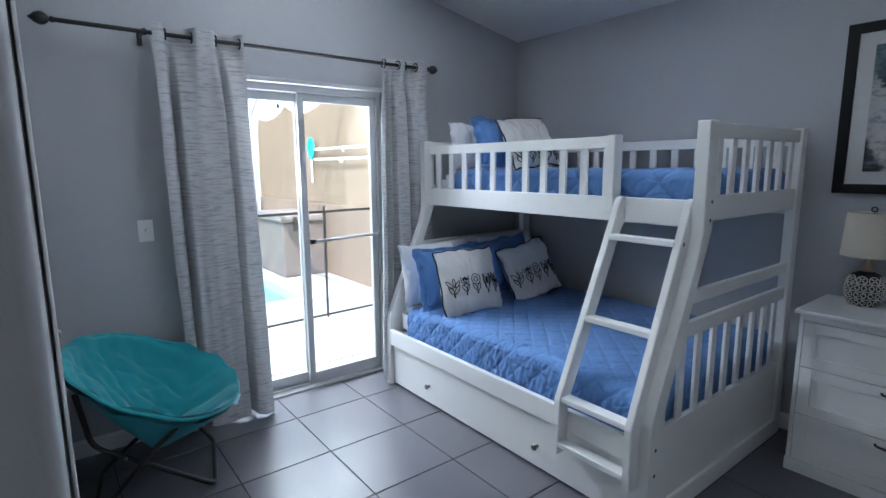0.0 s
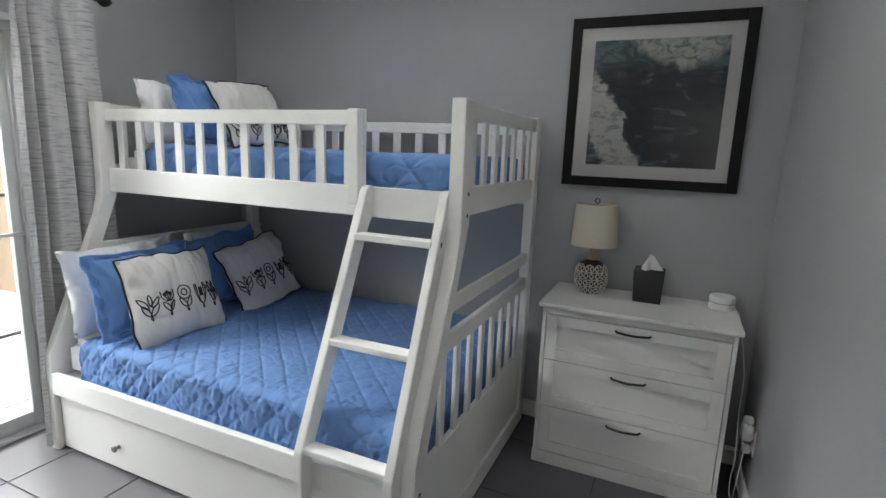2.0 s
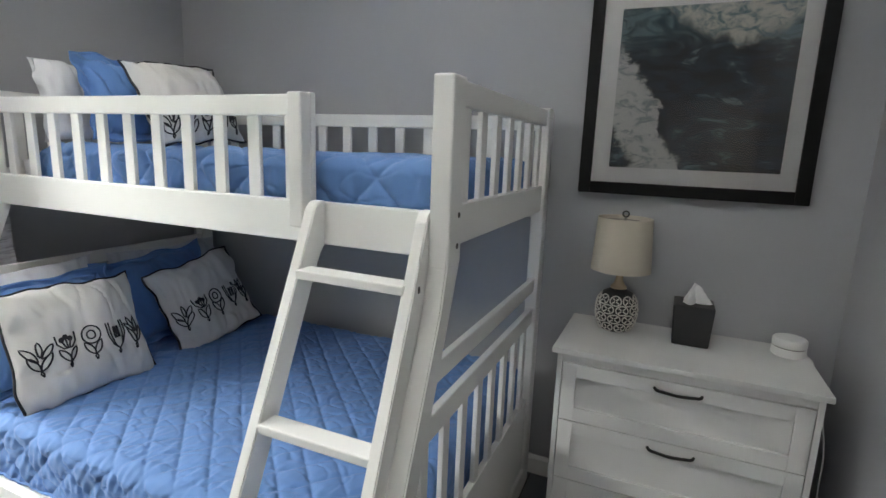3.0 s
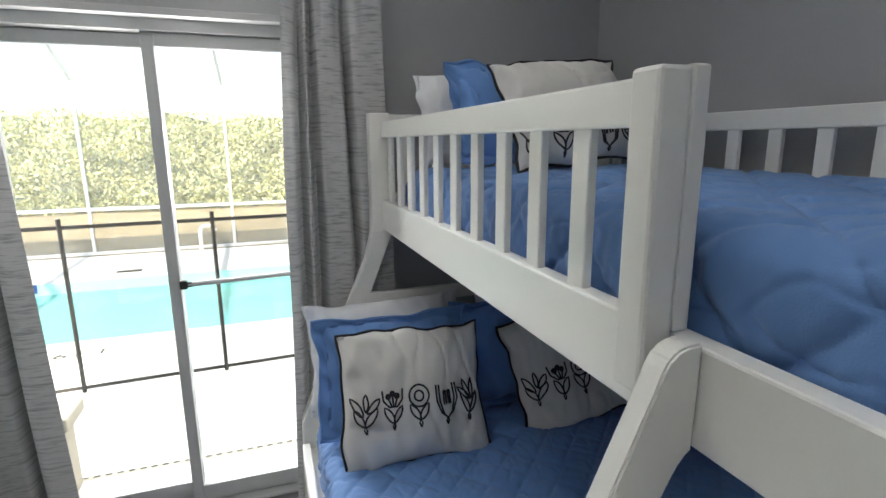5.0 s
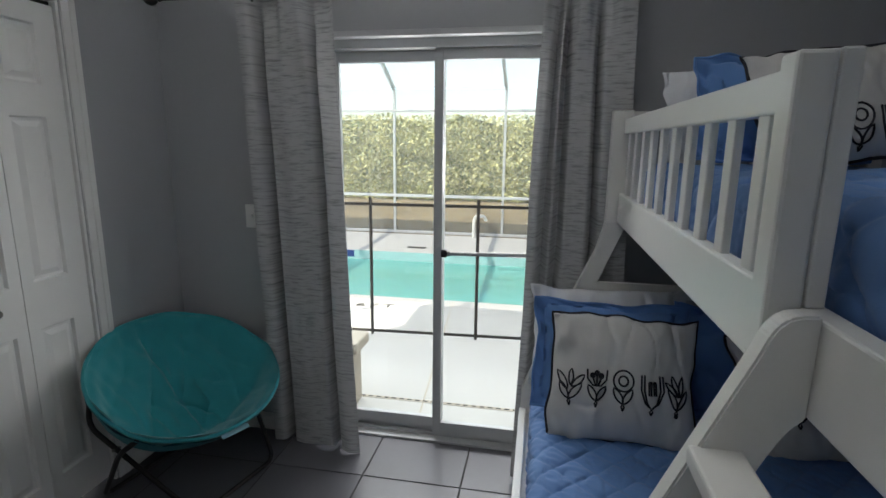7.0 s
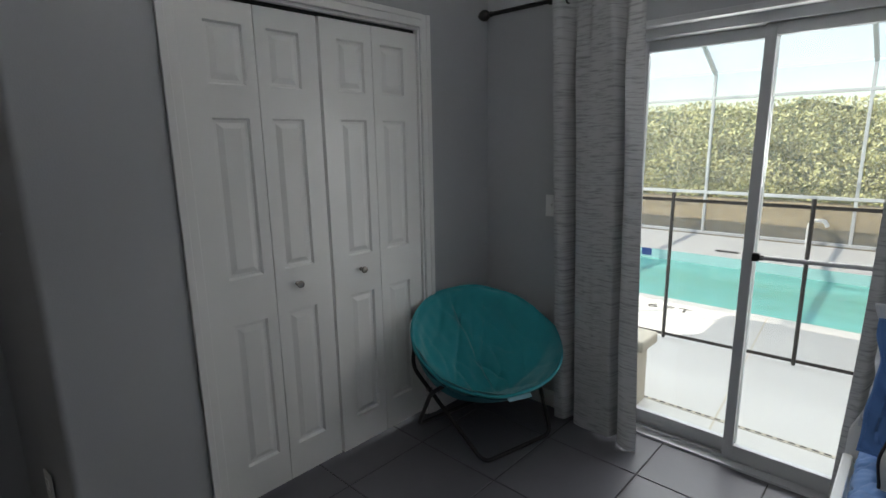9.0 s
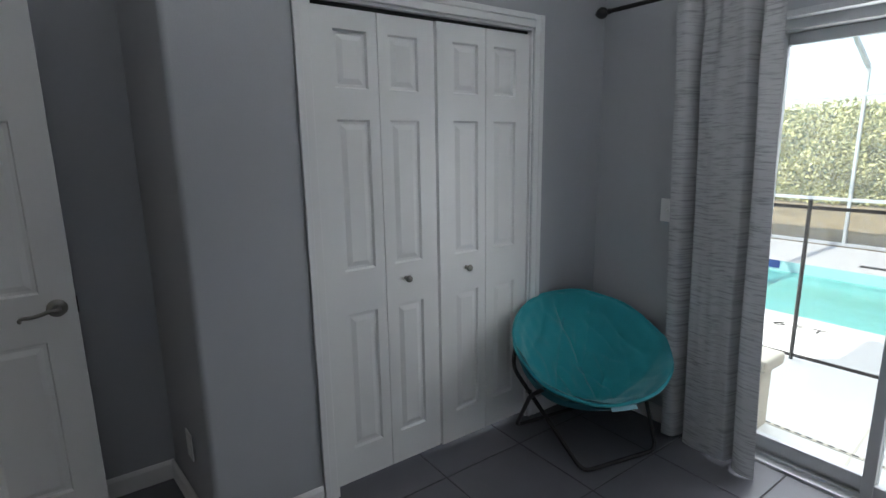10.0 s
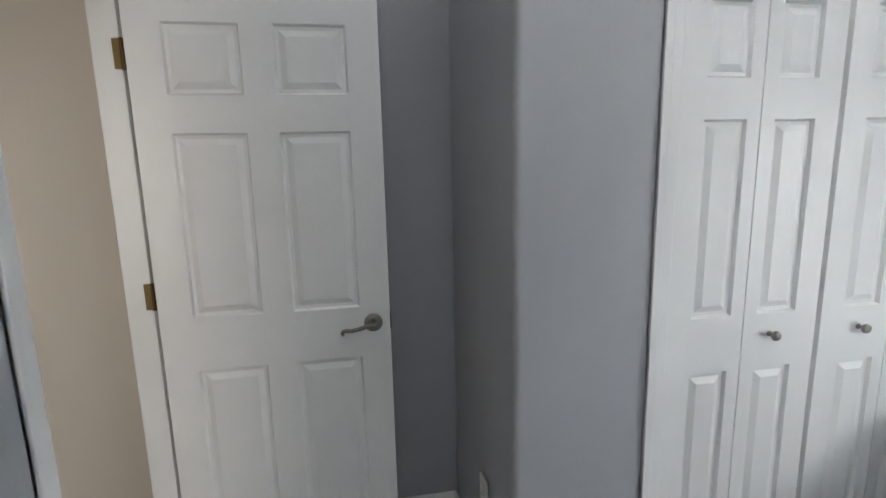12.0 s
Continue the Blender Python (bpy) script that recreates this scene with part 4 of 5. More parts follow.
def flower(k):
    base = [leafline(0, -0.045, 0.050, 58, 0.009), leafline(0, -0.045, 0.050, 122, 0.009)]
    stem = [[(0, -0.062), (0.004, -0.052), (0, -0.045), (-0.004, -0.052), (0, -0.062)]]
    if k == 0:
        return [leafline(0, -0.045, 0.055, 52, 0.009), leafline(0, -0.045, 0.055, 126, 0.009), leafline(0.002, -0.008, 0.045, 88, 0.007), leafline(-0.004, -0.02, 0.062, 128, 0.009), leafline(0.006, -0.012, 0.05, 44, 0.008)] + stem
    if k == 1:
        cup = [(-0.03 + 0.0, 0.042), (-0.028, 0.015), (-0.012, -0.002), (0.012, -0.002), (0.028, 0.015), (0.03, 0.042)]
        return base + stem + [cup, ringline(-0.013, 0.025, 0.006), ringline(0, 0.032, 0.006), ringline(0.013, 0.025, 0.006), ringline(-0.013, 0.025, 0.003), ringline(0, 0.032, 0.003), ringline(0.013, 0.025, 0.003), [(-0.013, 0.02), (-0.005, 0.0)], [(0, 0.026), (0, 0.0)], [(0.013, 0.02), (0.005, 0.0)]]
    if k == 2:
        return base + stem + [ringline(0, 0.018, 0.028), ringline(0, 0.018, 0.013)]
    if k == 3:
        cups = [[(-r, 0.04), (-r, 0.0), (-r * 0.6, -0.03), (0, -0.045), (r * 0.6, -0.03), (r, 0.0), (r, 0.04)] for r in (0.031, 0.022)]
        return cups + stem + [[(x, 0.022), (x, -0.012)] for x in (-0.010, -0.004, 0.004, 0.010)] + [[(-0.010, 0.022), (-0.004, 0.022)], [(0.004, 0.022), (0.010, 0.022)]]
    return [leafline(0, -0.045, 0.06, 60, 0.008), leafline(0, -0.045, 0.06, 120, 0.008), leafline(0, -0.01, 0.055, 105, 0.007), leafline(0.004, -0.01, 0.055, 75, 0.007), leafline(0, -0.01, 0.05, 135, 0.007), ringline(0, -0.06, 0.004)] + stem


def lean(x, y, z, yaw, back, roll=0):
    return pose(x, y, z, 0, 0, yaw) @ pose(0, 0, 0, -back, 0, 0) @ pose(0, 0, 0, 0, roll, 0)


cushion("white_pillow", 0.58, 0.41, 0.15, lean(1.945, 2.985, 0.565, 0, 10), WHITEF, "plump white pillow leaning on the headboard", seed=1)
cushion("white_pillow", 0.58, 0.40, 0.15, lean(2.60, 3.00, 0.570, 0, 8), WHITEF, "plump white pillow behind the blue one", seed=5)
cushion("blue_pillow", 0.54, 0.405, 0.15, lean(1.935, 2.80, 0.568, 0, 17, 1), BLUEP, "blue cotton pillow with a stitched flange", flange=0.034, piped=BLUEP, seed=2)
cushion("blue_pillow", 0.54, 0.405, 0.15, lean(2.455, 2.84, 0.575, -3, 16, -4), BLUEP, "blue cotton pillow with a stitched flange, half hidden", flange=0.034, piped=BLUEP, seed=7)
cushion("cushion", 0.475, 0.425, 0.15, lean(1.957, 2.635, 0.550, -1, 21, 1), CREAMF, "off-white cushion with dark piping and embroidered flowers", piped=PIPING, art=True, seed=3, cat="cushion")
cushion("cushion", 0.46, 0.41, 0.15, lean(2.585, 2.655, 0.555, -5, 24, -10), CREAMF, "off-white cushion tilted aside, dark piping and embroidered flowers", piped=PIPING, art=True, seed=4, cat="cushion")
cushion("white_pillow", 0.54, 0.31, 0.14, lean(2.345, 3.00, 1.455, 0, 10), WHITEF, "plump white pillow on the upper bunk", seed=8)
cushion("blue_pillow", 0.50, 0.345, 0.12, lean(2.385, 2.80, 1.465, 0, 18), BLUEP, "blue cotton pillow on the upper bunk", flange=0.04, piped=BLUEP, seed=9)
cushion("cushion", 0.46, 0.36, 0.14, lean(2.495, 2.62, 1.462, 1, 25, -5), CREAMF, "off-white piped cushion leaning on the upper bunk", piped=PIPING, art=True, seed=10, cat="cushion", low=-0.088)

# ---- curtains ----
ROD_Y, ROD_Z = 3.215, 2.125


def curtain_rod():
    t = thing("curtain_rod", (1.0, ROD_Y, ROD_Z), "black metal curtain rod with round finials", "curtain rod")
    part("rod", tube([(-0.02, ROD_Y, ROD_Z), (2.02, ROD_Y, ROD_Z)], 0.0105, 14), BLACKM, t, smooth=True)
    for x, s in ((-0.02, -1), (2.02, 1)):
        b = lathe([(0.0125, 0), (0.0145, 0.004), (0.0125, 0.01), (0.008, 0.016), (0.018, 0.022), (0.027, 0.036), (0.029, 0.05), (0.022, 0.068), (0.009, 0.082), (0.003, 0.09)], (0, 0, 0), 20)
        bmesh.ops.transform(b, matrix=pose(x, ROD_Y, ROD_Z, 0, 90 * s, 0), verts=b.verts)
        part("finial", b, BLACKM, t, smooth=True)
    for x in (0.33, 1.98):
        bm = add(tube([(x, ROD_Y, ROD_Z), (x, YN - 0.004, ROD_Z)], 0.007, 10), box(x - 0.012, x + 0.012, YN - 0.006, YN, ROD_Z - 0.04, ROD_Z + 0.04, 0.003))
        part("bracket", add(bm, tube([(x - 0.008, ROD_Y, ROD_Z), (x + 0.008, ROD_Y, ROD_Z)], 0.0165, 14)), BLACKM, t)


def curtain(x0, x1, folds, seed, label, creases, rings, z0=0.012, lo=(0, 0), ytop=ROD_Y, sway=-0.03):
    """A grommet panel that hangs in soft folds from the rod."""
    t = thing("curtain", ((x0 + x1) / 2, ytop, z0), label, "curtain", "curtains at the glass door")
    zt = ROD_Z + 0.045

    def f(u, v):
        k = 1 - v
        a, b = x0 + lo[0] * k, x1 + lo[1] * k
        uu = u + 0.02 * wob(u * 3, v * 1.2, seed, 1)
        x = a + (b - a) * uu + 0.012 * wob(v * 2.2, u * 4, seed + 2, 1)
        amp = 0.040 + 0.012 * k + 0.012 * wob(u * 5, seed, 4, 1)
        ph = u * folds + seed
        d = min(abs(u - e - 0.012 * wob(v * 2, e * 7, seed, 1)) for e in creases) * folds * 1.35
        # broad soft pleats parted by narrow deep creases
        y = ytop - amp * (0.55 + 0.35 * math.sin(ph * 2.1)) + (amp + 0.05) * math.exp(-(d / 0.13) ** 2) + 0.010 * wob(u * 9, v * 3, seed + 7, 1)
        y += sway * k
        # the heading weaves before and behind the rod from ring to ring
        side = math.prod(math.tanh((u - e) / 0.03) for e in rings)
        head = min(max((v - 0.80) / 0.16, 0), 1) ** 2
        y += (ROD_Y - 0.034 * side + 0.008 * wob(u * 6, 1, seed, 1) - y) * head
        return (x, y, z0 + (zt - z0) * v + 0.010 * k * math.sin(u * math.tau * folds * 0.5 + seed))

    bm = grid(150, 60, f, uv=True)
    part("drape", bm, CURTAIN, t, smooth=True)
    for u in rings:
        x = f(u, 0.978)[0]
        g = [(x, ROD_Y + 0.026 * math.cos(a), ROD_Z + 0.026 * math.sin(a)) for a in [q * math.tau / 18 for q in range(18)]]
        part("grommet", tube(g, 0.0042, 8, closed=True), BLACKM, t, "dark metal grommet", smooth=True)


curtain_rod()
curtain(0.365, 0.788, 3.0, 1.3, "grey slub-weave grommet curtain hanging to the floor", (0.17, 0.76), (0.13, 0.40, 0.70, 0.965), lo=(0.035, 0.065), sway=0.05)
curtain(1.655, 1.99, 2.6, 4.2, "grey slub-weave grommet curtain behind the bunk bed", (0.16, 0.30, 0.66), (0.05, 0.40, 0.55, 0.80), z0=0.03, lo=(-0.06, 0.05), ytop=3.235)


# ---- dresser and what stands on it ----
def dresser():
    x0, x1, y0, y1 = 2.61, XE - 0.004, 0.285, 1.085
    t = thing("dresser", ((x0 + x1) / 2, (y0 + y1) / 2, 0), "white three-drawer dresser with black bar pulls", "dresser")
    W = lambda nm, bm, p=t: part(nm, bm, DRESS, p)
    W("top", box(x0 - 0.02, x1, y0 - 0.015, y1 + 0.018, 0.785, 0.805, 0.003))
    W("side_panel", box(x0, x1, y0, y0 + 0.018, 0.0, 0.785, 0.002))
    W("side_panel", box(x0, x1, y1 - 0.018, y1, 0.0, 0.785, 0.002))
    W("back_panel", box(x1 - 0.006, x1, y0 + 0.018, y1 - 0.018, 0.03, 0.785))
    W("top_rail", box(x0 + 0.002, x0 + 0.02, y0 + 0.018, y1 - 0.018, 0.752, 0.785, 0.002))
    W("plinth", box(x0 - 0.006, x0 + 0.014, y0 - 0.004, y1 + 0.004, 0.0, 0.062, 0.003))
    for z0, z1 in ((0.533, 0.748), (0.300, 0.529), (0.067, 0.296)):
        ya, yb = y0 + 0.021, y1 - 0.021
        fw = 0.05
        d = part("drawer", box(x0 + 0.010, x0 + 0.022, ya, yb, z0, z1, 0.001), DRESS, t, "white shaker-style drawer front")
        for nm, b in (("stile", (ya, ya + fw, z0, z1)), ("stile", (yb - fw, yb, z0, z1)), ("rail", (ya + fw, yb - fw, z0, z0 + fw)), ("rail", (ya + fw, yb - fw, z1 - fw, z1))):
            part(nm, box(x0 - 0.002, x0 + 0.0105, *b, 0.0008 if nm == "stile" else 0.0018), DRESS, d)
        part("drawer_box", box(x0 + 0.02, x1 - 0.03, ya + 0.01, yb - 0.01, z0 + 0.012, z1 - 0.03), DRESS, d)
        ym, z = (y0 + y1) / 2, z1 - 0.028
        pts = [(x0 - 0.002, ym - 0.072, z), (x0 - 0.02, ym - 0.066, z), (x0 - 0.027, ym, z - 0.004), (x0 - 0.02, ym + 0.066, z), (x0 - 0.002, ym + 0.072, z)]
        part("handle", tube(bend(pts, 0.02), 0.0052, 10), BLACKM, d, "curved black bar pull", smooth=True)


dresser()


def table_lamp(x, y, z):
    t = thing("table_lamp", (x, y, z), "small table lamp, patterned black and white ceramic, ivory shade", "lamp")
    prof = [(0.052, 0.0), (0.058, 0.004), (0.068, 0.02), (0.077, 0.05), (0.080, 0.085), (0.074, 0.12), (0.057, 0.148), (0.034, 0.160), (0.030, 0.165)]
    body = part("base", lathe(prof, (x, y, z), 40), POTD, t, smooth=True)
    rad = lambda h: np.interp(h, [p[1] for p in prof], [p[0] for p in prof])
    bm = bmesh.new()
    # raised petals and rings in staggered rows
    for row, h in enumerate((0.022, 0.058, 0.094, 0.128)):
        n = 9
        for k in range(n):
            a0 = (k + 0.5 * (row % 2)) * math.tau / n
            q = lambda da, dz: (x + (rad(h + dz) + 0.0006) * math.cos(a0 + da), y + (rad(h + dz) + 0.0006) * math.sin(a0 + da), z + h + dz)
            w = 0.30
            add(bm, tube([q(w * math.cos(s * math.tau / 14), 0.0175 * math.sin(s * math.tau / 14)) for s in range(14)], 0.0025, 5, closed=True))
            for m in range(4):
                b = m * math.pi / 2 + math.pi / 4
                add(bm, tube([q(w * 0.16 * math.cos(b), 0.003 * math.sin(b)), q(w * 0.8 * math.cos(b), 0.0135 * math.sin(b))], 0.0026, 5))
    part("relief", bm, POTW, body, "white raised floral relief")
    part("neck", lathe([(0.030, 0.165), (0.031, 0.172), (0.021, 0.183), (0.014, 0.20), (0.013, 0.232), (0.017, 0.235), (0.017, 0.245)], (x, y, z)), WOODL, t, "pale turned wooden neck", smooth=True)
    zs0, zs1 = 0.238, 0.442
    r0, r1, n = 0.112, 0.100, 40
    sh = bmesh.new()
    rings = [[sh.verts.new((x + r * math.cos(k * math.tau / n), y + r * math.sin(k * math.tau / n), z + h)) for k in range(n)] for r, h in ((r0 - 0.002, zs0), (r0, zs0), (r1, zs1), (r1 - 0.002, zs1))]
    rings.append(rings[0])
    for a, b in zip(rings, rings[1:]):
        for k in range(n):
            sh.faces.new((a[k], a[(k + 1) % n], b[(k + 1) % n], b[k]))
    bmesh.ops.recalc_face_normals(sh, faces=sh.faces)
    part("shade", sh, SHADE, t, "ivory linen drum shade", smooth=True)
    spider = tube([(x, y, z + 0.242), (x, y, z + zs1 + 0.004)], 0.003, 8)
    for k in range(3):
        a = k * math.tau / 3
        add(spider, tube([(x, y, z + zs1 - 0.006), (x + r1 * math.cos(a), y + r1 * math.sin(a), z + zs1 - 0.006)], 0.002, 6))
    part("harp", spider, NICKEL, t)
    part("finial", tube([(x, y + 0.011 * math.cos(a), z + zs1 + 0.014 + 0.011 * math.sin(a)) for a in [k * math.tau / 16 for k in range(16)]], 0.0028, 8, closed=True), BLACKM, t, "small dark ring finial", smooth=True)


table_lamp(2.915, 0.925, 0.805)


def tissue_box():
    t = thing("tissue_box", (2.90, 0.655, 0.805), "dark grey cube tissue box with a white tissue", "tissue box")
    bm = box(2.832, 2.968, 0.587, 0.723, 0.805, 0.957, 0.005)
    for v in bm.verts:
        # drawn in a little towards the foot
        k = 1 - 0.10 * (0.957 - v.co.z) / 0.152
        v.co.x, v.co.y = 2.90 + (v.co.x - 2.90) * k, 0.655 + (v.co.y - 0.655) * k
    part("cover", bm, BOXG, t)
    # near-black strip laid on the closed top, for the shade inside the opening
    part("slot", box(2.865, 2.935, 0.635, 0.675, 0.9572, 0.9585), DARKGAP, t, "dark slot in the top")

    def f(u, v):
        a = u * math.tau
        r = (0.036 - 0.022 * v) * (1 + 0.45 * math.sin(3 * a + v * 2) + 0.2 * math.sin(7 * a + v * 5))
        return (2.90 + r * math.cos(a), 0.655 + r * 1.1 * math.sin(a), 0.952 + 0.060 * v ** 0.8 * (1 + 0.25 * math.sin(2 * a + 1)))
    part("tissue", grid(28, 8, f), PAPER, t, "crumpled white tissue", smooth=True)


tissue_box()


def router():
    x, y, z = 2.93, 0.335, 0.805
    t = thing("wifi_puck", (x, y, z), "round white wireless puck on the dresser", "router")
    part("base", lathe([(0.050, 0), (0.054, 0.004), (0.054, 0.028), (0.052, 0.031)], (x, y, z), 36), PLASTIC, t, smooth=True)
    part("ring", lathe([(0.0505, 0.031), (0.0505, 0.034)], (x, y, z), 36), NICKEL, t, "thin grey light ring")
    part("cap", lathe([(0.052, 0.034), (0.054, 0.037), (0.054, 0.058), (0.049, 0.064), (0.02, 0.066), (0.004, 0.066)], (x, y, z), 36), PLASTIC, t, smooth=True)


router()


def wall_plug():
    x, y = 2.70, YS
    t = thing("plug_in_device", (x, y + 0.008, 0.33), "white plug-in adapter in the wall outlet", "adapter")
    part("body", box(x - 0.03, x + 0.03, y + 0.0095, y + 0.052, 0.31, 0.385, 0.012), PLASTIC, t)
    part("dial", lathe([(0.02, 0), (0.022, 0.012), (0.016, 0.026), (0.006, 0.03)], (x, y + 0.03, 0.385), 20), PLASTIC, t, smooth=True)
    part("adapter", box(x - 0.024, x + 0.024, y + 0.0095, y + 0.042, 0.252, 0.302, 0.008), PLASTIC, t)


wall_plug()


def cord():
    x, y = 2.70, YS + 0.03
    pts = [(x, y, 0.252), (x - 0.01, y + 0.01, 0.15), (x - 0.03, y + 0.02, 0.05), (x - 0.045, y + 0.02, 0.012), (x + 0.02, y + 0.03, 0.03), (x + 0.03, y + 0.03, 0.10), (x - 0.02, y + 0.03, 0.22), (x + 0.04, y + 0.035, 0.40), (x + 0.06, y + 0.03, 0.55), (x + 0.12, y + 0.045, 0.68), (2.92, 0.262, 0.80), (2.93, 0.285, 0.812)]
    tagged(part("power_cord", tube(bend(pts, 0.05, 6), 0.0026, 8), PLASTIC, None, smooth=True), "thin white power cord looping down beside the dresser", "cord")


cord()


def picture():
    x1, ya, yb, za, zb = XE - 0.001, 0.330, 1.128, 1.328, 2.128
    t = thing("framed_picture", (x1, (ya + yb) / 2, za), "large black-framed abstract print with a white mat", "picture")
    fw, d = 0.046, 0.034
    for nm, b in (("frame_side", (ya, ya + fw, za, zb)), ("frame_side", (yb - fw, yb, za, zb)), ("frame_rail", (ya + fw, yb - fw, za, za + fw)), ("frame_rail", (ya + fw, yb - fw, zb - fw, zb))):
        part(nm, box(x1 - d, x1, *b, 0.003), FRAMEB, t, "black wooden frame")
    part("mat_board", box(x1 - 0.017, x1 - 0.008, ya + fw, yb - fw, za + fw, zb - fw), PAPER, t, "white mat board")
    iy0, iy1, iz0, iz1 = ya + 0.100, yb - 0.112, za + 0.106, zb - 0.106
    bm = box(-0.001, 0.001, -(iy1 - iy0) / 2, (iy1 - iy0) / 2, -(iz1 - iz0) / 2, (iz1 - iz0) / 2)
    o = ORIG[t]
    bmesh.ops.translate(bm, verts=bm.verts, vec=o)
    p = part("print", bm, ART, t, "abstract slate, teal and white poured-ink print")
    p.location = Vector((x1 - 0.0185, (iy0 + iy1) / 2, (iz0 + iz1) / 2)) - o
    g = part("pane", box(x1 - 0.026, x1 - 0.024, ya + fw - 0.004, yb - fw + 0.004, za + fw - 0.004, zb - fw + 0.004), PICGLASS, t, "clear picture glass")
    g.visible_shadow = False


picture()


# ---- saucer chair ----
def saucer_chair():
    t = thing("saucer_chair", (0.2, 2.85, 0), "teal padded folding saucer chair with black tube legs", "chair")
    face = Vector((0.90, -0.42, 0)).normalized()
    tilt = radians(27)
    side = Vector((-face.y, face.x, 0))
    n = (face * math.sin(tilt) + Vector((0, 0, math.cos(tilt)))).normalized()
    down = (face * math.cos(tilt) - Vector((0, 0, math.sin(tilt)))).normalized()
    c = Vector((0.195, 2.90, 0.532))
    R, D = 0.375, 0.262

    def lift(a):
        return 0.042 * max(math.cos(a - radians(62)), 0) ** 2 + 0.004 * math.sin(a * 9 + 1)

    def bowl(off):
        """A padded disc folded into a back and a short seat that meet in a soft crease."""
        def f(u, v):
            a, r = u * math.tau, v
            p, q = r * math.cos(a), r * math.sin(a)
            e = math.sqrt(max(1 - p * p, 0.0))
            qc = 0.50 * e
            back, seat = max(q + e, 0) / max(qc + e, 1e-4), max(e - q, 0) / max(e - qc, 1e-4)
            fold = min(back, seat ** 0.88, 1.0) * e ** 1.3
            depth = D * (0.86 * fold + 0.14 * (1 - r ** 2.2))
            inner = min((1 - r) * 5, 1)
            onseat = 1 / (1 + math.exp(-(q - qc + 0.03) * 22))
            pleat = onseat * 0.026 * abs(math.sin((p + 0.08) * 8.2)) ** 0.55 * (0.5 + 0.5 * inner)
            w1 = wob(p * 2.2 - q * 0.7, q * 1.1, 2, 1.4)
            pleat += (1 - onseat) * inner * (0.016 * w1 - 0.016 * (max(0.34 - abs(wob(p * 2.6 + q * 1.1, q * 0.6 - p * 0.4, 5, 1.1)), 0) / 0.34) ** 2 - 0.010 * (max(0.3 - abs(wob(p * 3.2 - q * 1.5, q * 1.0, 11, 1.2)), 0) / 0.3) ** 2 - 0.012 * math.exp(-((p - 0.20 * q - 0.02) / 0.03) ** 2))
            pleat += 0.007 * wob(p * 8, q * 8, 7, 1.0) * inner + 0.020 * math.exp(-((r - 0.91) / 0.06) ** 2)
            lip = (0.006 * math.sin(a * 13) + 0.006 * wob(p * 6, q * 6, 3, 1)) * max(r - 0.88, 0) * 8
            return c + (side * p + down * q) * (R + off * 0.2) - n * (depth - (pleat if off == 0 else 0) + off - lip - lift(a) * r * r)
        return f
    top = grid(144, 46, bowl(0.0))
    part("cushion", _close(top), TEAL, t, "teal quilted microsuede seat", smooth=True)
    part("cover_back", _close(grid(64, 14, bowl(0.028))), TEALB, t, "teal fabric underside", smooth=True)
    rim = [c + (side * math.cos(a) + down * math.sin(a)) * (R + 0.003) - n * (0.006 - lift(a)) for a in [k * math.tau / 56 for k in range(56)]]
    part("rim", tube(rim, 0.0085, 10, closed=True), TEAL, t, "padded teal rim", smooth=True)
    lab = c + down * (R + 0.012) + n * 0.010
    part("label_tag", beam(lab - side * 0.07, lab + side * 0.05, 0.004, 0.022, n, 0.001), TAGM, t, "pale blue fabric tag")
    P = lambda s, d, h=0.03: c + side * s * R + down * d * R - n * h
    # two crossed tube frames
    fl = Vector((0.10, 0.415, 0)).normalized()
    e0, e1 = Vector((0.365, 2.665, 0.011)), Vector((0.465, 3.09, 0.011))
    w0, w1 = Vector((-0.11, 2.70, 0.011)), Vector((-0.04, 3.12, 0.011))
    left_f, left_b = P(-0.80, -0.55, 0.05), P(0.80, -0.55, 0.05)
    right_f, right_b = P(-0.80, 0.55, 0.05), P(0.80, 0.55, 0.05)
    part("leg_frame", tube(bend([left_f, P(-0.93, -0.15, 0.21), e0, e1, P(0.93, -0.15, 0.21), left_b], 0.05), 0.0105, 12), BLACKM, t, "black bent steel tube", smooth=True)
    part("leg_frame", tube(bend([right_f, P(-0.88, 0.42, 0.16), w0, w1, P(0.88, 0.42, 0.16), right_b], 0.05), 0.0105, 12), BLACKM, t, "black bent steel tube", smooth=True)
    hoop = [c + (side * math.cos(a) + down * math.sin(a)) * (R + 0.003) - n * (0.008 - lift(a)) for a in [k * math.tau / 48 for k in range(48)]]
    part("hoop", tube(hoop, 0.0065, 8, closed=True), BLACKM, t, "black steel hoop", smooth=True)
    for a, b in ((P(-0.93, -0.15, 0.21), e0), (P(0.93, -0.15, 0.21), e1)):
        m = a.lerp(b, 0.25)
        part("pivot", tube([m - fl * 0.016, m + fl * 0.016], 0.006, 8), NICKEL, t, "steel pivot bolt")


def _close(bm):
    bmesh.ops.remove_doubles(bm, verts=bm.verts, dist=0.0005)
    bmesh.ops.recalc_face_normals(bm, faces=bm.faces)
    return bm


saucer_chair()


# ---- poolside ----
GZ = -0.05


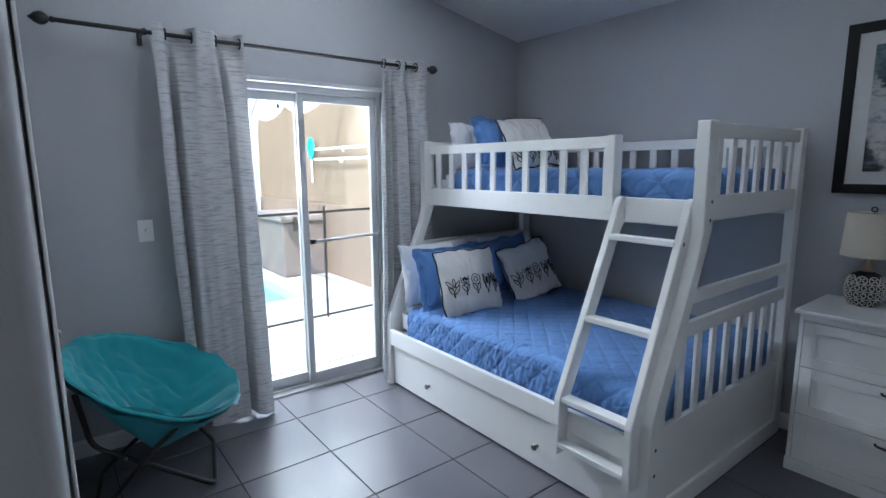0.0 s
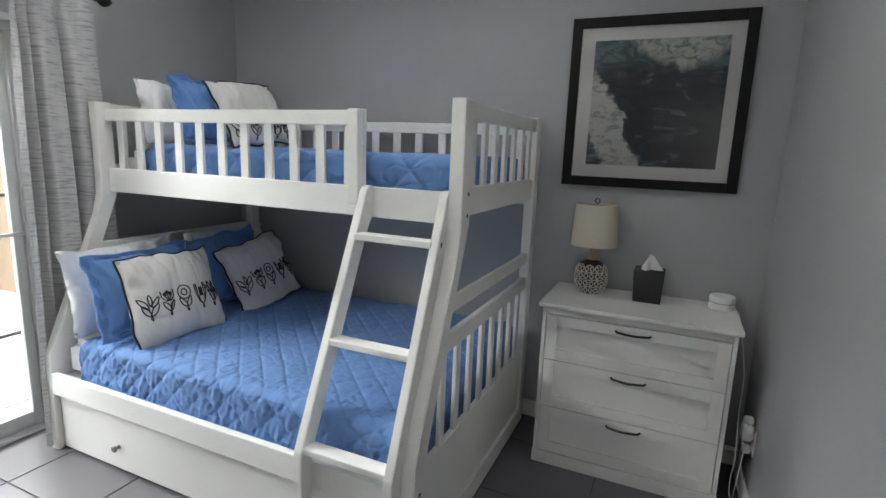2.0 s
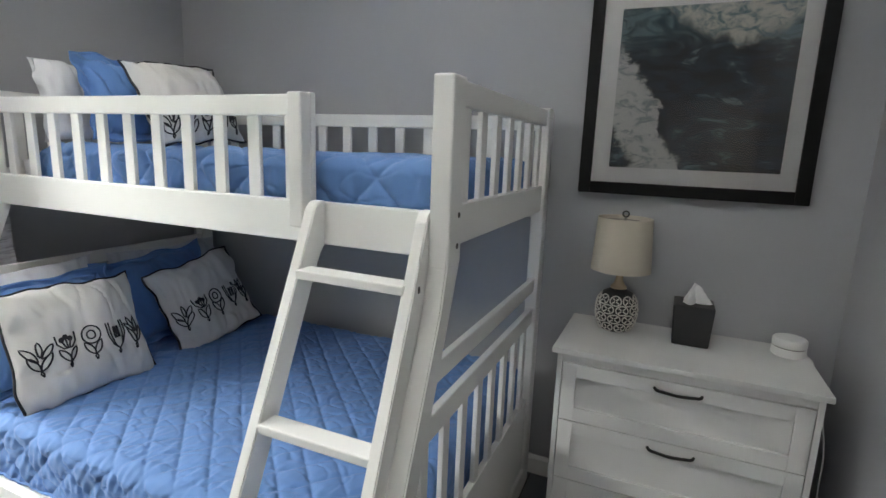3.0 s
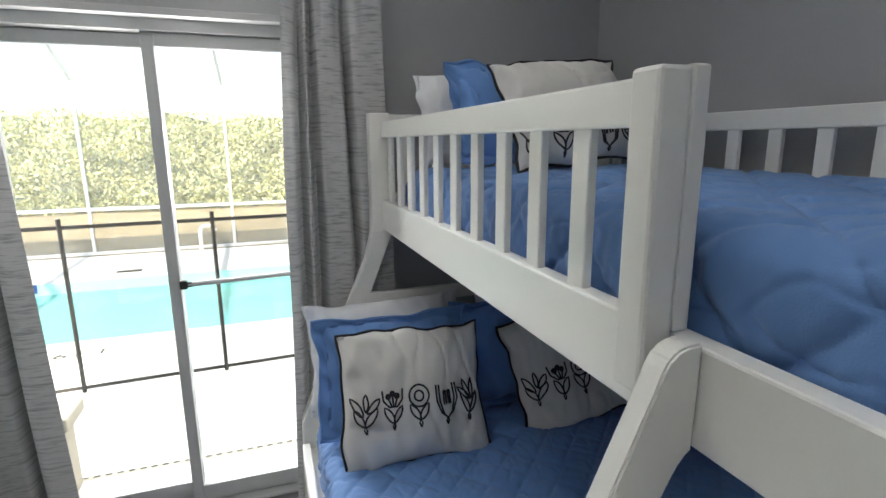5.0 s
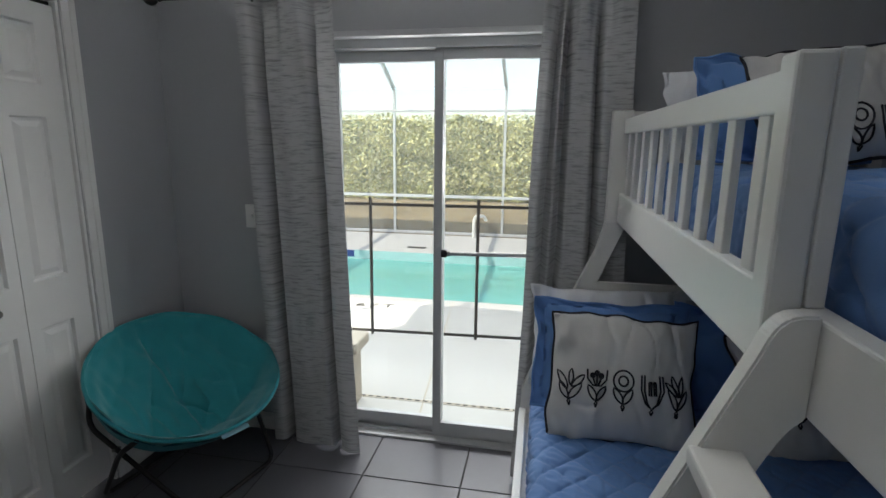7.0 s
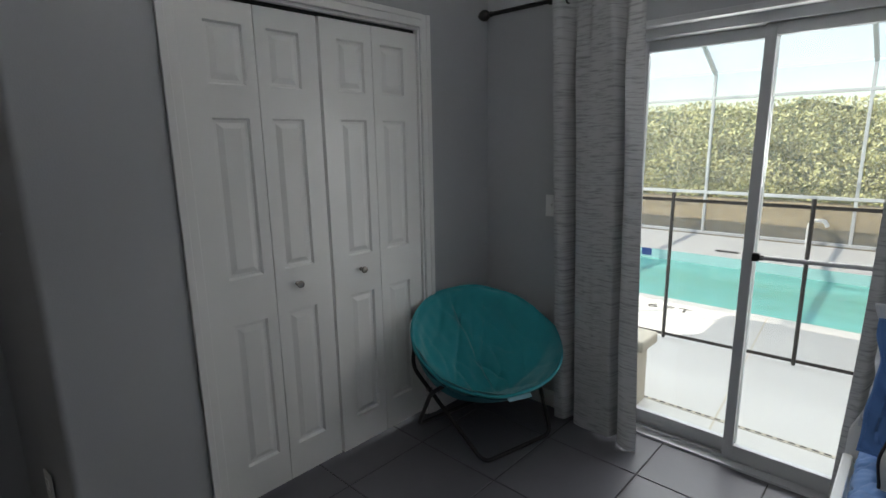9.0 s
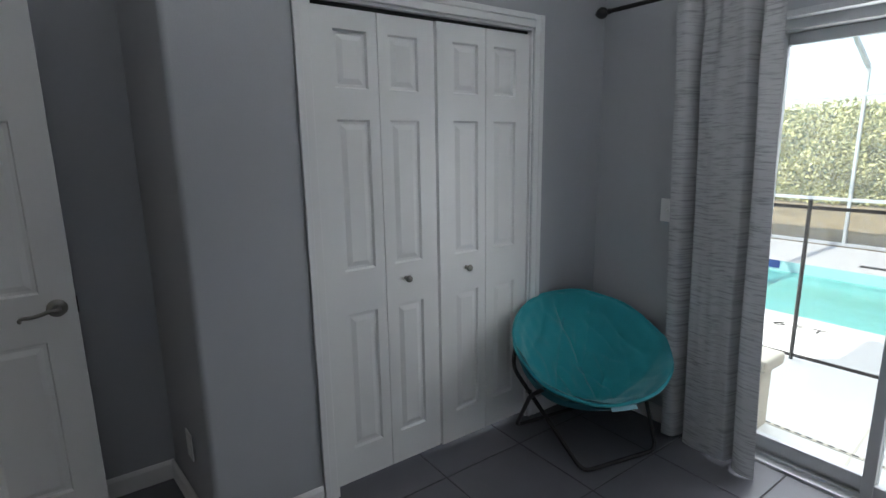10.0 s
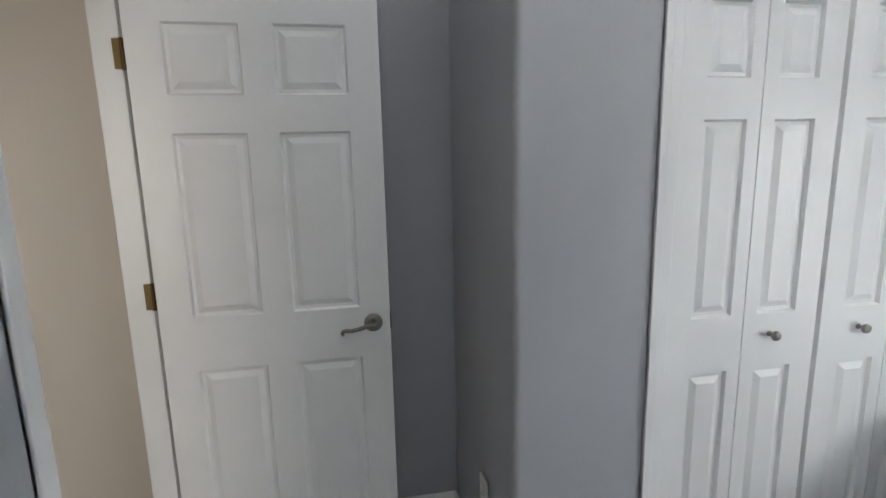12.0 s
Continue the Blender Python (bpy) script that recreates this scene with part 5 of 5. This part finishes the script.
def ground():
    bm = bmesh.new()
    # one sheet with the pool's opening: deck around the basin
    x0, x1, y0, y1 = -5.2, 2.2, 6.0, 8.2
    xs, ys = [-60, -9, x0, x1, 9, 60], [-40, YN + 0.2, y0, y1, 9.75]
    for a0, a1 in zip(xs, xs[1:]):
        for b0, b1 in zip(ys, ys[1:]):
            if (a0, b0) == (x0, y0):
                continue
            bm.faces.new([bm.verts.new((x, y, GZ)) for x, y in ((a0, b0), (a1, b0), (a1, b1), (a0, b1))])
    bmesh.ops.remove_doubles(bm, verts=bm.verts, dist=0.001)
    tagged(part("pavement", bm, DECK), "pale textured concrete pool deck", "deck", kind="structure")
    tagged(part("lawn", add(box(-120, 120, 9.77, 400, GZ - 0.4, GZ + 0.01), box(-120, 120, -120, -40.01, GZ - 0.4, GZ + 0.01)), LAWN), "dry brown lawn beyond the pool cage", "lawn", kind="structure")
    p = bmesh.new()
    d = 1.3
    for q in (((x0, y0), (x1, y0)), ((x1, y0), (x1, y1)), ((x1, y1), (x0, y1)), ((x0, y1), (x0, y0))):
        p.faces.new([p.verts.new(v) for v in ((*q[0], GZ), (*q[1], GZ), (*q[1], GZ - d), (*q[0], GZ - d))])
    p.faces.new([p.verts.new((x, y, GZ - d)) for x, y in ((x0, y0), (x1, y0), (x1, y1), (x0, y1))])
    bmesh.ops.recalc_face_normals(p, faces=p.faces)
    tagged(part("pool_basin", p, POOLW), "pale plastered swimming pool basin", "pool", kind="structure")
    tagged(part("water", grid(20, 10, lambda u, v: (x0 + u * (x1 - x0), y0 + v * (y1 - y0), GZ - 0.13)), WATER), "turquoise swimming pool water", "water", kind="structure")


ground()


def lettering(name, text, m, size, label):
    cu = bpy.data.curves.new("t", 'FONT')
    cu.body, cu.size, cu.extrude, cu.align_x, cu.align_y, cu.space_character = text, size, 0.001, 'CENTER', 'CENTER', 1.25
    tmp = new("t", cu)
    me = bpy.data.meshes.new_from_object(tmp.evaluated_get(bpy.context.evaluated_depsgraph_get()))
    bpy.data.objects.remove(tmp)
    me.materials.append(INK)
    ob = new(name, me)
    ob.matrix_world = m
    return tagged(ob, label, "lettering")


lettering("depth_marking", "6FT", pose(0.135, 5.675, GZ + 0.004, 0, 0, 3) @ Matrix.Diagonal((1.4, 1, 1, 1)), 0.155, "dark painted depth marking 6FT on the deck")


def pool_fence():
    t = thing("pool_fence", (0, 5.0, GZ), "black mesh safety fence along the pool", "fence")
    yy = lambda x: 4.93 + 0.055 * x
    xs = [-4.0 + 0.858 * k + 0.06 for k in range(9)]
    for x in xs:
        if x > 3.0:
            continue
        part("post", tube([(x, yy(x), GZ - 0.05), (x, yy(x), GZ + 1.14)], 0.0135, 10), BROWN, t)
    xa, xb = -3.95, 3.0
    part("mesh_panel", box(xa, xb, -0.001, 0.001, GZ + 0.03, GZ + 1.10, 0, Matrix.Translation((0, 4.93, 0)) @ pose(0, 0, 0, 0, 0, math.degrees(math.atan(0.055)))), FENCEM, t, "see-through black mesh")
    for z in (0.03, 1.085):
        part("band", beam((xa, yy(xa), GZ + z), (xb, yy(xb), GZ + z), 0.006, 0.024, (0, 1, 0), 0.001), BROWN, t)


pool_fence()


def pool_cage():
    t = thing("pool_cage", (0, 9.8, GZ), "white aluminium screen enclosure around the pool", "enclosure")
    ze, zt, yt = 2.40, 3.32, 8.2
    for x in (-4.6, -2.72, -0.83, 1.06, 2.95):
        part("post", box(x - 0.02, x + 0.02, 9.78, 9.83, GZ, ze, 0.003), ALU, t)
        part("rafter", beam((x, 9.8, ze), (x - 0.05, yt, zt), 0.05, 0.05, (1, 0, 0)), ALU, t)
        part("roof_beam", beam((x - 0.05, yt, zt), (x - 0.05, YN + 0.3, zt + 0.1), 0.05, 0.08, (1, 0, 0)), ALU, t)
    for y, z in ((9.8, 2.05), (yt, zt), (9.8, 0.62), (9.8, GZ + 0.03), (5.8, zt + 0.06)):
        part("cross_beam", beam((-4.6, y, z), (2.98, y, z), 0.05, 0.045, (0, 1, 0)), ALU, t)
    part("screen", grid(1, 1, lambda u, v: (-4.6 + 7.55 * u, 9.81, GZ + (ze - GZ) * v)), SCREENM, t, "fine insect screen")
    part("screen", grid(1, 1, lambda u, v: (-4.72 + 7.55 * u, 9.80 + (yt - 9.80) * v, ze + 0.03 + (zt - ze) * v)), ROOFM, t, "pale sloping insect screen")
    part("screen", grid(1, 1, lambda u, v: (-4.72 + 7.55 * u, yt + (YN + 0.3 - yt) * v, zt + 0.05 + 0.1 * v)), ROOFM, t, "pale roof insect screen")


pool_cage()


def side_wall():
    t = thing("privacy_screen", (3.1, 7.0, GZ), "tan fabric screen with scalloped top beside the pool", "screen")

    def f(u, v):
        y = 3.9 + u * 6.0
        sag = 0.18 * abs(math.sin((y - 3.9) / 1.55 * math.pi)) ** 0.8
        zt = 2.45 - sag
        return (3.09 + 0.02 * wob(y * 3, v * 3, 1, 1), y, 0.95 + (zt - 0.95) * v)
    bm = grid(90, 14, f)
    bmesh.ops.solidify(bm, geom=bm.faces[:], thickness=0.006)
    part("fabric", bm, TAN, t, smooth=True)
    part("lower_panel", box(3.06, 3.10, 3.9, 9.9, GZ, 0.95, 0.004), TANLOW, t, "brown lower wall panel")
    for k in range(5):
        y = 3.95 + k * 1.55
        part("post", box(3.105, 3.155, y - 0.025, y + 0.025, GZ, 2.6, 0.003), ALU, t)
    return t


side_wall()


def string_lights():
    t = thing("string_lights", (3.0, 7.0, 2.5), "thin black cable with small bulbs along the tan screen", "string lights")
    for k in range(4):
        y0 = 3.95 + k * 1.55
        q = lambda u: Vector((3.07, y0 + 1.55 * u, 2.60 - 0.62 * u * (1 - u)))
        part("cable", tube([q(i / 12) for i in range(13)], 0.005, 6), BLACKM, t)
        for u in (0.12, 0.37, 0.63, 0.88):
            c = q(u)
            part("bulb", lathe([(0.008, -0.03), (0.014, -0.035), (0.026, -0.075), (0.02, -0.105), (0.004, -0.115)], c, 10), BLACKM if u < 0.2 else PVC, t, smooth=True)


string_lights()


def pool_poles():
    for z, a, b in ((1.72, 5.6, 7.35), (1.58, 5.75, 7.35)):
        t = thing("pool_pole", (3.03, (a + b) / 2, z), "white telescopic pool pole hung along the tan screen", "pole", "poles on the screen")
        part("tube", tube([(3.03, a, z), (3.03, b, z)], 0.018, 10), PVC, t, smooth=True)
        part("hook", box(3.02, 3.07, (a + b) / 2 - 0.015, (a + b) / 2 + 0.015, z - 0.05, z + 0.02, 0.003), PVC, t)
    n = thing("skimmer_net", (3.02, 7.45, 1.5), "teal pool skimmer head hanging on the screen", "net")
    part("head", tube([(3.02, 7.45 + 0.09 * math.cos(a), 1.74 + 0.14 * math.sin(a)) for a in [k * math.tau / 20 for k in range(20)]], 0.018, 8, closed=True), TEALP, n)
    part("bag", grid(10, 10, lambda u, v: (3.02 + 0.03 * math.sin(u * 3.14) * math.sin(v * 3.14), 7.37 + 0.16 * u, 1.62 + 0.24 * v)), TEALP, n)
    part("handle", tube([(3.02, 7.45, 1.60), (3.02, 7.45, 1.25)], 0.012, 8), PVC, n)


pool_poles()


def spa():
    t = thing("hot_tub", (2.55, 7.7, GZ), "brown hot tub with a padded hard cover", "hot tub")
    part("cabinet", box(2.42, 3.04, 7.15, 8.25, GZ, 0.72, 0.03), SPA, t)
    part("cover", box(2.37, 3.045, 7.10, 8.30, 0.722, 0.82, 0.035), SPATOP, t, "lighter brown padded cover")
    part("strap", box(2.55, 2.62, 7.096, 7.10, 0.60, 0.80), BROWN, t)


spa()


def planter():
    t = thing("low_bench_wall", (0.4, 4.05, GZ), "cream stucco low wall with a stone cap", "low wall")
    part("wall", box(-0.3, 0.635, 3.71, 3.88, GZ, 0.31, 0.006), STONE, t)
    part("cap", box(-0.34, 0.68, 3.68, 3.91, 0.31, 0.38, 0.014), STONE, t)


planter()


def hedge():
    rng = np.random.default_rng(4)
    # sheet behind the leaves, its darker green standing for shade inside the hedge
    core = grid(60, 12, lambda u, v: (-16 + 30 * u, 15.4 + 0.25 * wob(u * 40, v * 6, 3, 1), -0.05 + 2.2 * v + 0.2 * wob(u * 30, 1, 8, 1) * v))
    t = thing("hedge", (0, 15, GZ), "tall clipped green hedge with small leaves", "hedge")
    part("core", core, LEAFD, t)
    n = 64000
    px = rng.uniform(-15.5, 13.5, n)
    pz = rng.uniform(0.0, 1, n) ** 0.9
    top = 2.28 + 0.16 * np.array([wob(x * 0.9, 3, 2, 1) for x in px])
    z = pz * top
    y = 15.15 + 0.28 * np.array([wob(a * 1.3, b * 1.6, 5, 1) for a, b in zip(px, z)]) - rng.uniform(0, 0.25, n) + 0.25 * pz ** 6
    s = rng.uniform(0.028, 0.066, n)
    d1 = rng.normal(size=(n, 3))
    d1 /= np.linalg.norm(d1, axis=1)[:, None]
    d2 = np.cross(d1, rng.normal(size=(n, 3)))
    d2 /= np.linalg.norm(d2, axis=1)[:, None]
    c = np.stack([px, y, z], 1)
    v = np.stack([c - d1 * s[:, None], c + d2 * s[:, None] * 0.45, c + d1 * s[:, None], c - d2 * s[:, None] * 0.45], 1).reshape(-1, 3) - np.array([0, 15, GZ])
    me = bpy.data.meshes.new("leaves")
    me.from_pydata(v.tolist(), [], np.arange(n * 4).reshape(-1, 4).tolist())
    me.materials.append(LEAF)
    ob = new("leaves", me)
    ob.parent = t
    tagged(ob, kind="stuff")


hedge()


def return_pipe():
    pts = [(0.60, 9.6, GZ), (0.60, 9.6, 0.25), (0.64, 9.6, 0.33), (0.77, 9.6, 0.33), (0.81, 9.6, 0.25)]
    tagged(part("standpipe", tube(bend(pts, 0.05), 0.026, 12), PVC, smooth=True), "white bent standpipe at the deck's edge", "pipe")
    tagged(part("deck_skimmer", box(-0.28, 0.0, 8.52, 8.60, GZ, GZ + 0.012, 0.003), INK), "dark skimmer slot in the pool deck", "skimmer")
    tagged(part("depth_tile", box(-1.15, -1.01, 8.195, 8.199, GZ - 0.10, GZ - 0.0, 0.0), SIGNB), "small blue depth tile on the pool's edge", "tile")


return_pipe()


def deck_joints():
    t = thing("deck_drain", (1.0, 3.98, GZ), "narrow slotted drain strip across the pool deck", "drain")
    part("channel", box(-0.3, 3.0, 3.885, 3.915, GZ, GZ + 0.003), STONE, t)
    for k in range(66):
        x = -0.28 + k * 0.05
        part("slot", box(x, x + 0.03, 3.894, 3.906, GZ + 0.003, GZ + 0.0045), INK, t)
    for a, b in (((1.045, 3.62), (0.862, 5.95)), ((-1.9, 3.62), (-1.85, 5.95))):
        tagged(part("deck_joint", beam((*a, GZ), (*b, GZ), 0.012, 0.004, (1, 0, 0), 0), STONE), "thin control joint in the pool deck", "joint", kind="structure")


deck_joints()

# ---- floor tiles, last ----


def floor():
    T, gap, x_, y_ = 0.457, 0.006, 0.923, 3.067
    base = tagged(part("floor", add(box(XW - 0.3, XE + 0.2, -1.42, YN + 0.055, -0.06, -0.004), box(SL, SR, YN + 0.055, YN + 0.2, -0.06, -0.022)), GROUT), "grey stone-look floor tiles with dark grout", "floor", kind="structure")
    shared = {}
    i0, i1 = math.floor((XW - 0.1 - x_) / T), math.ceil((XE - x_) / T)
    j0, j1 = math.floor((-1.3 - y_) / T), math.ceil((YN - y_) / T)
    for i in range(i0, i1):
        for j in range(j0, j1):
            a0, b0 = x_ + i * T + gap / 2, y_ + j * T + gap / 2
            a1, b1 = min(a0 + T - gap, XE + 0.02), min(b0 + T - gap, YN + 0.05)
            key = (round(a1 - a0, 4), round(b1 - b0, 4))
            if key not in shared:
                bm = box(0, key[0], 0, key[1], -0.008, 0.0, 0)
                bmesh.ops.bevel(bm, geom=[e for e in bm.edges if all(abs(v.co.z) < 1e-6 for v in e.verts)], offset=0.0015, segments=1, affect='EDGES')
                me = bpy.data.meshes.new("tile")
                bm.to_mesh(me)
                bm.free()
                me.materials.append(TILE)
                shared[key] = me
            ob = new("tile", shared[key])
            ob.location = (a0, b0, 0.0)
            ob.parent = base


floor()
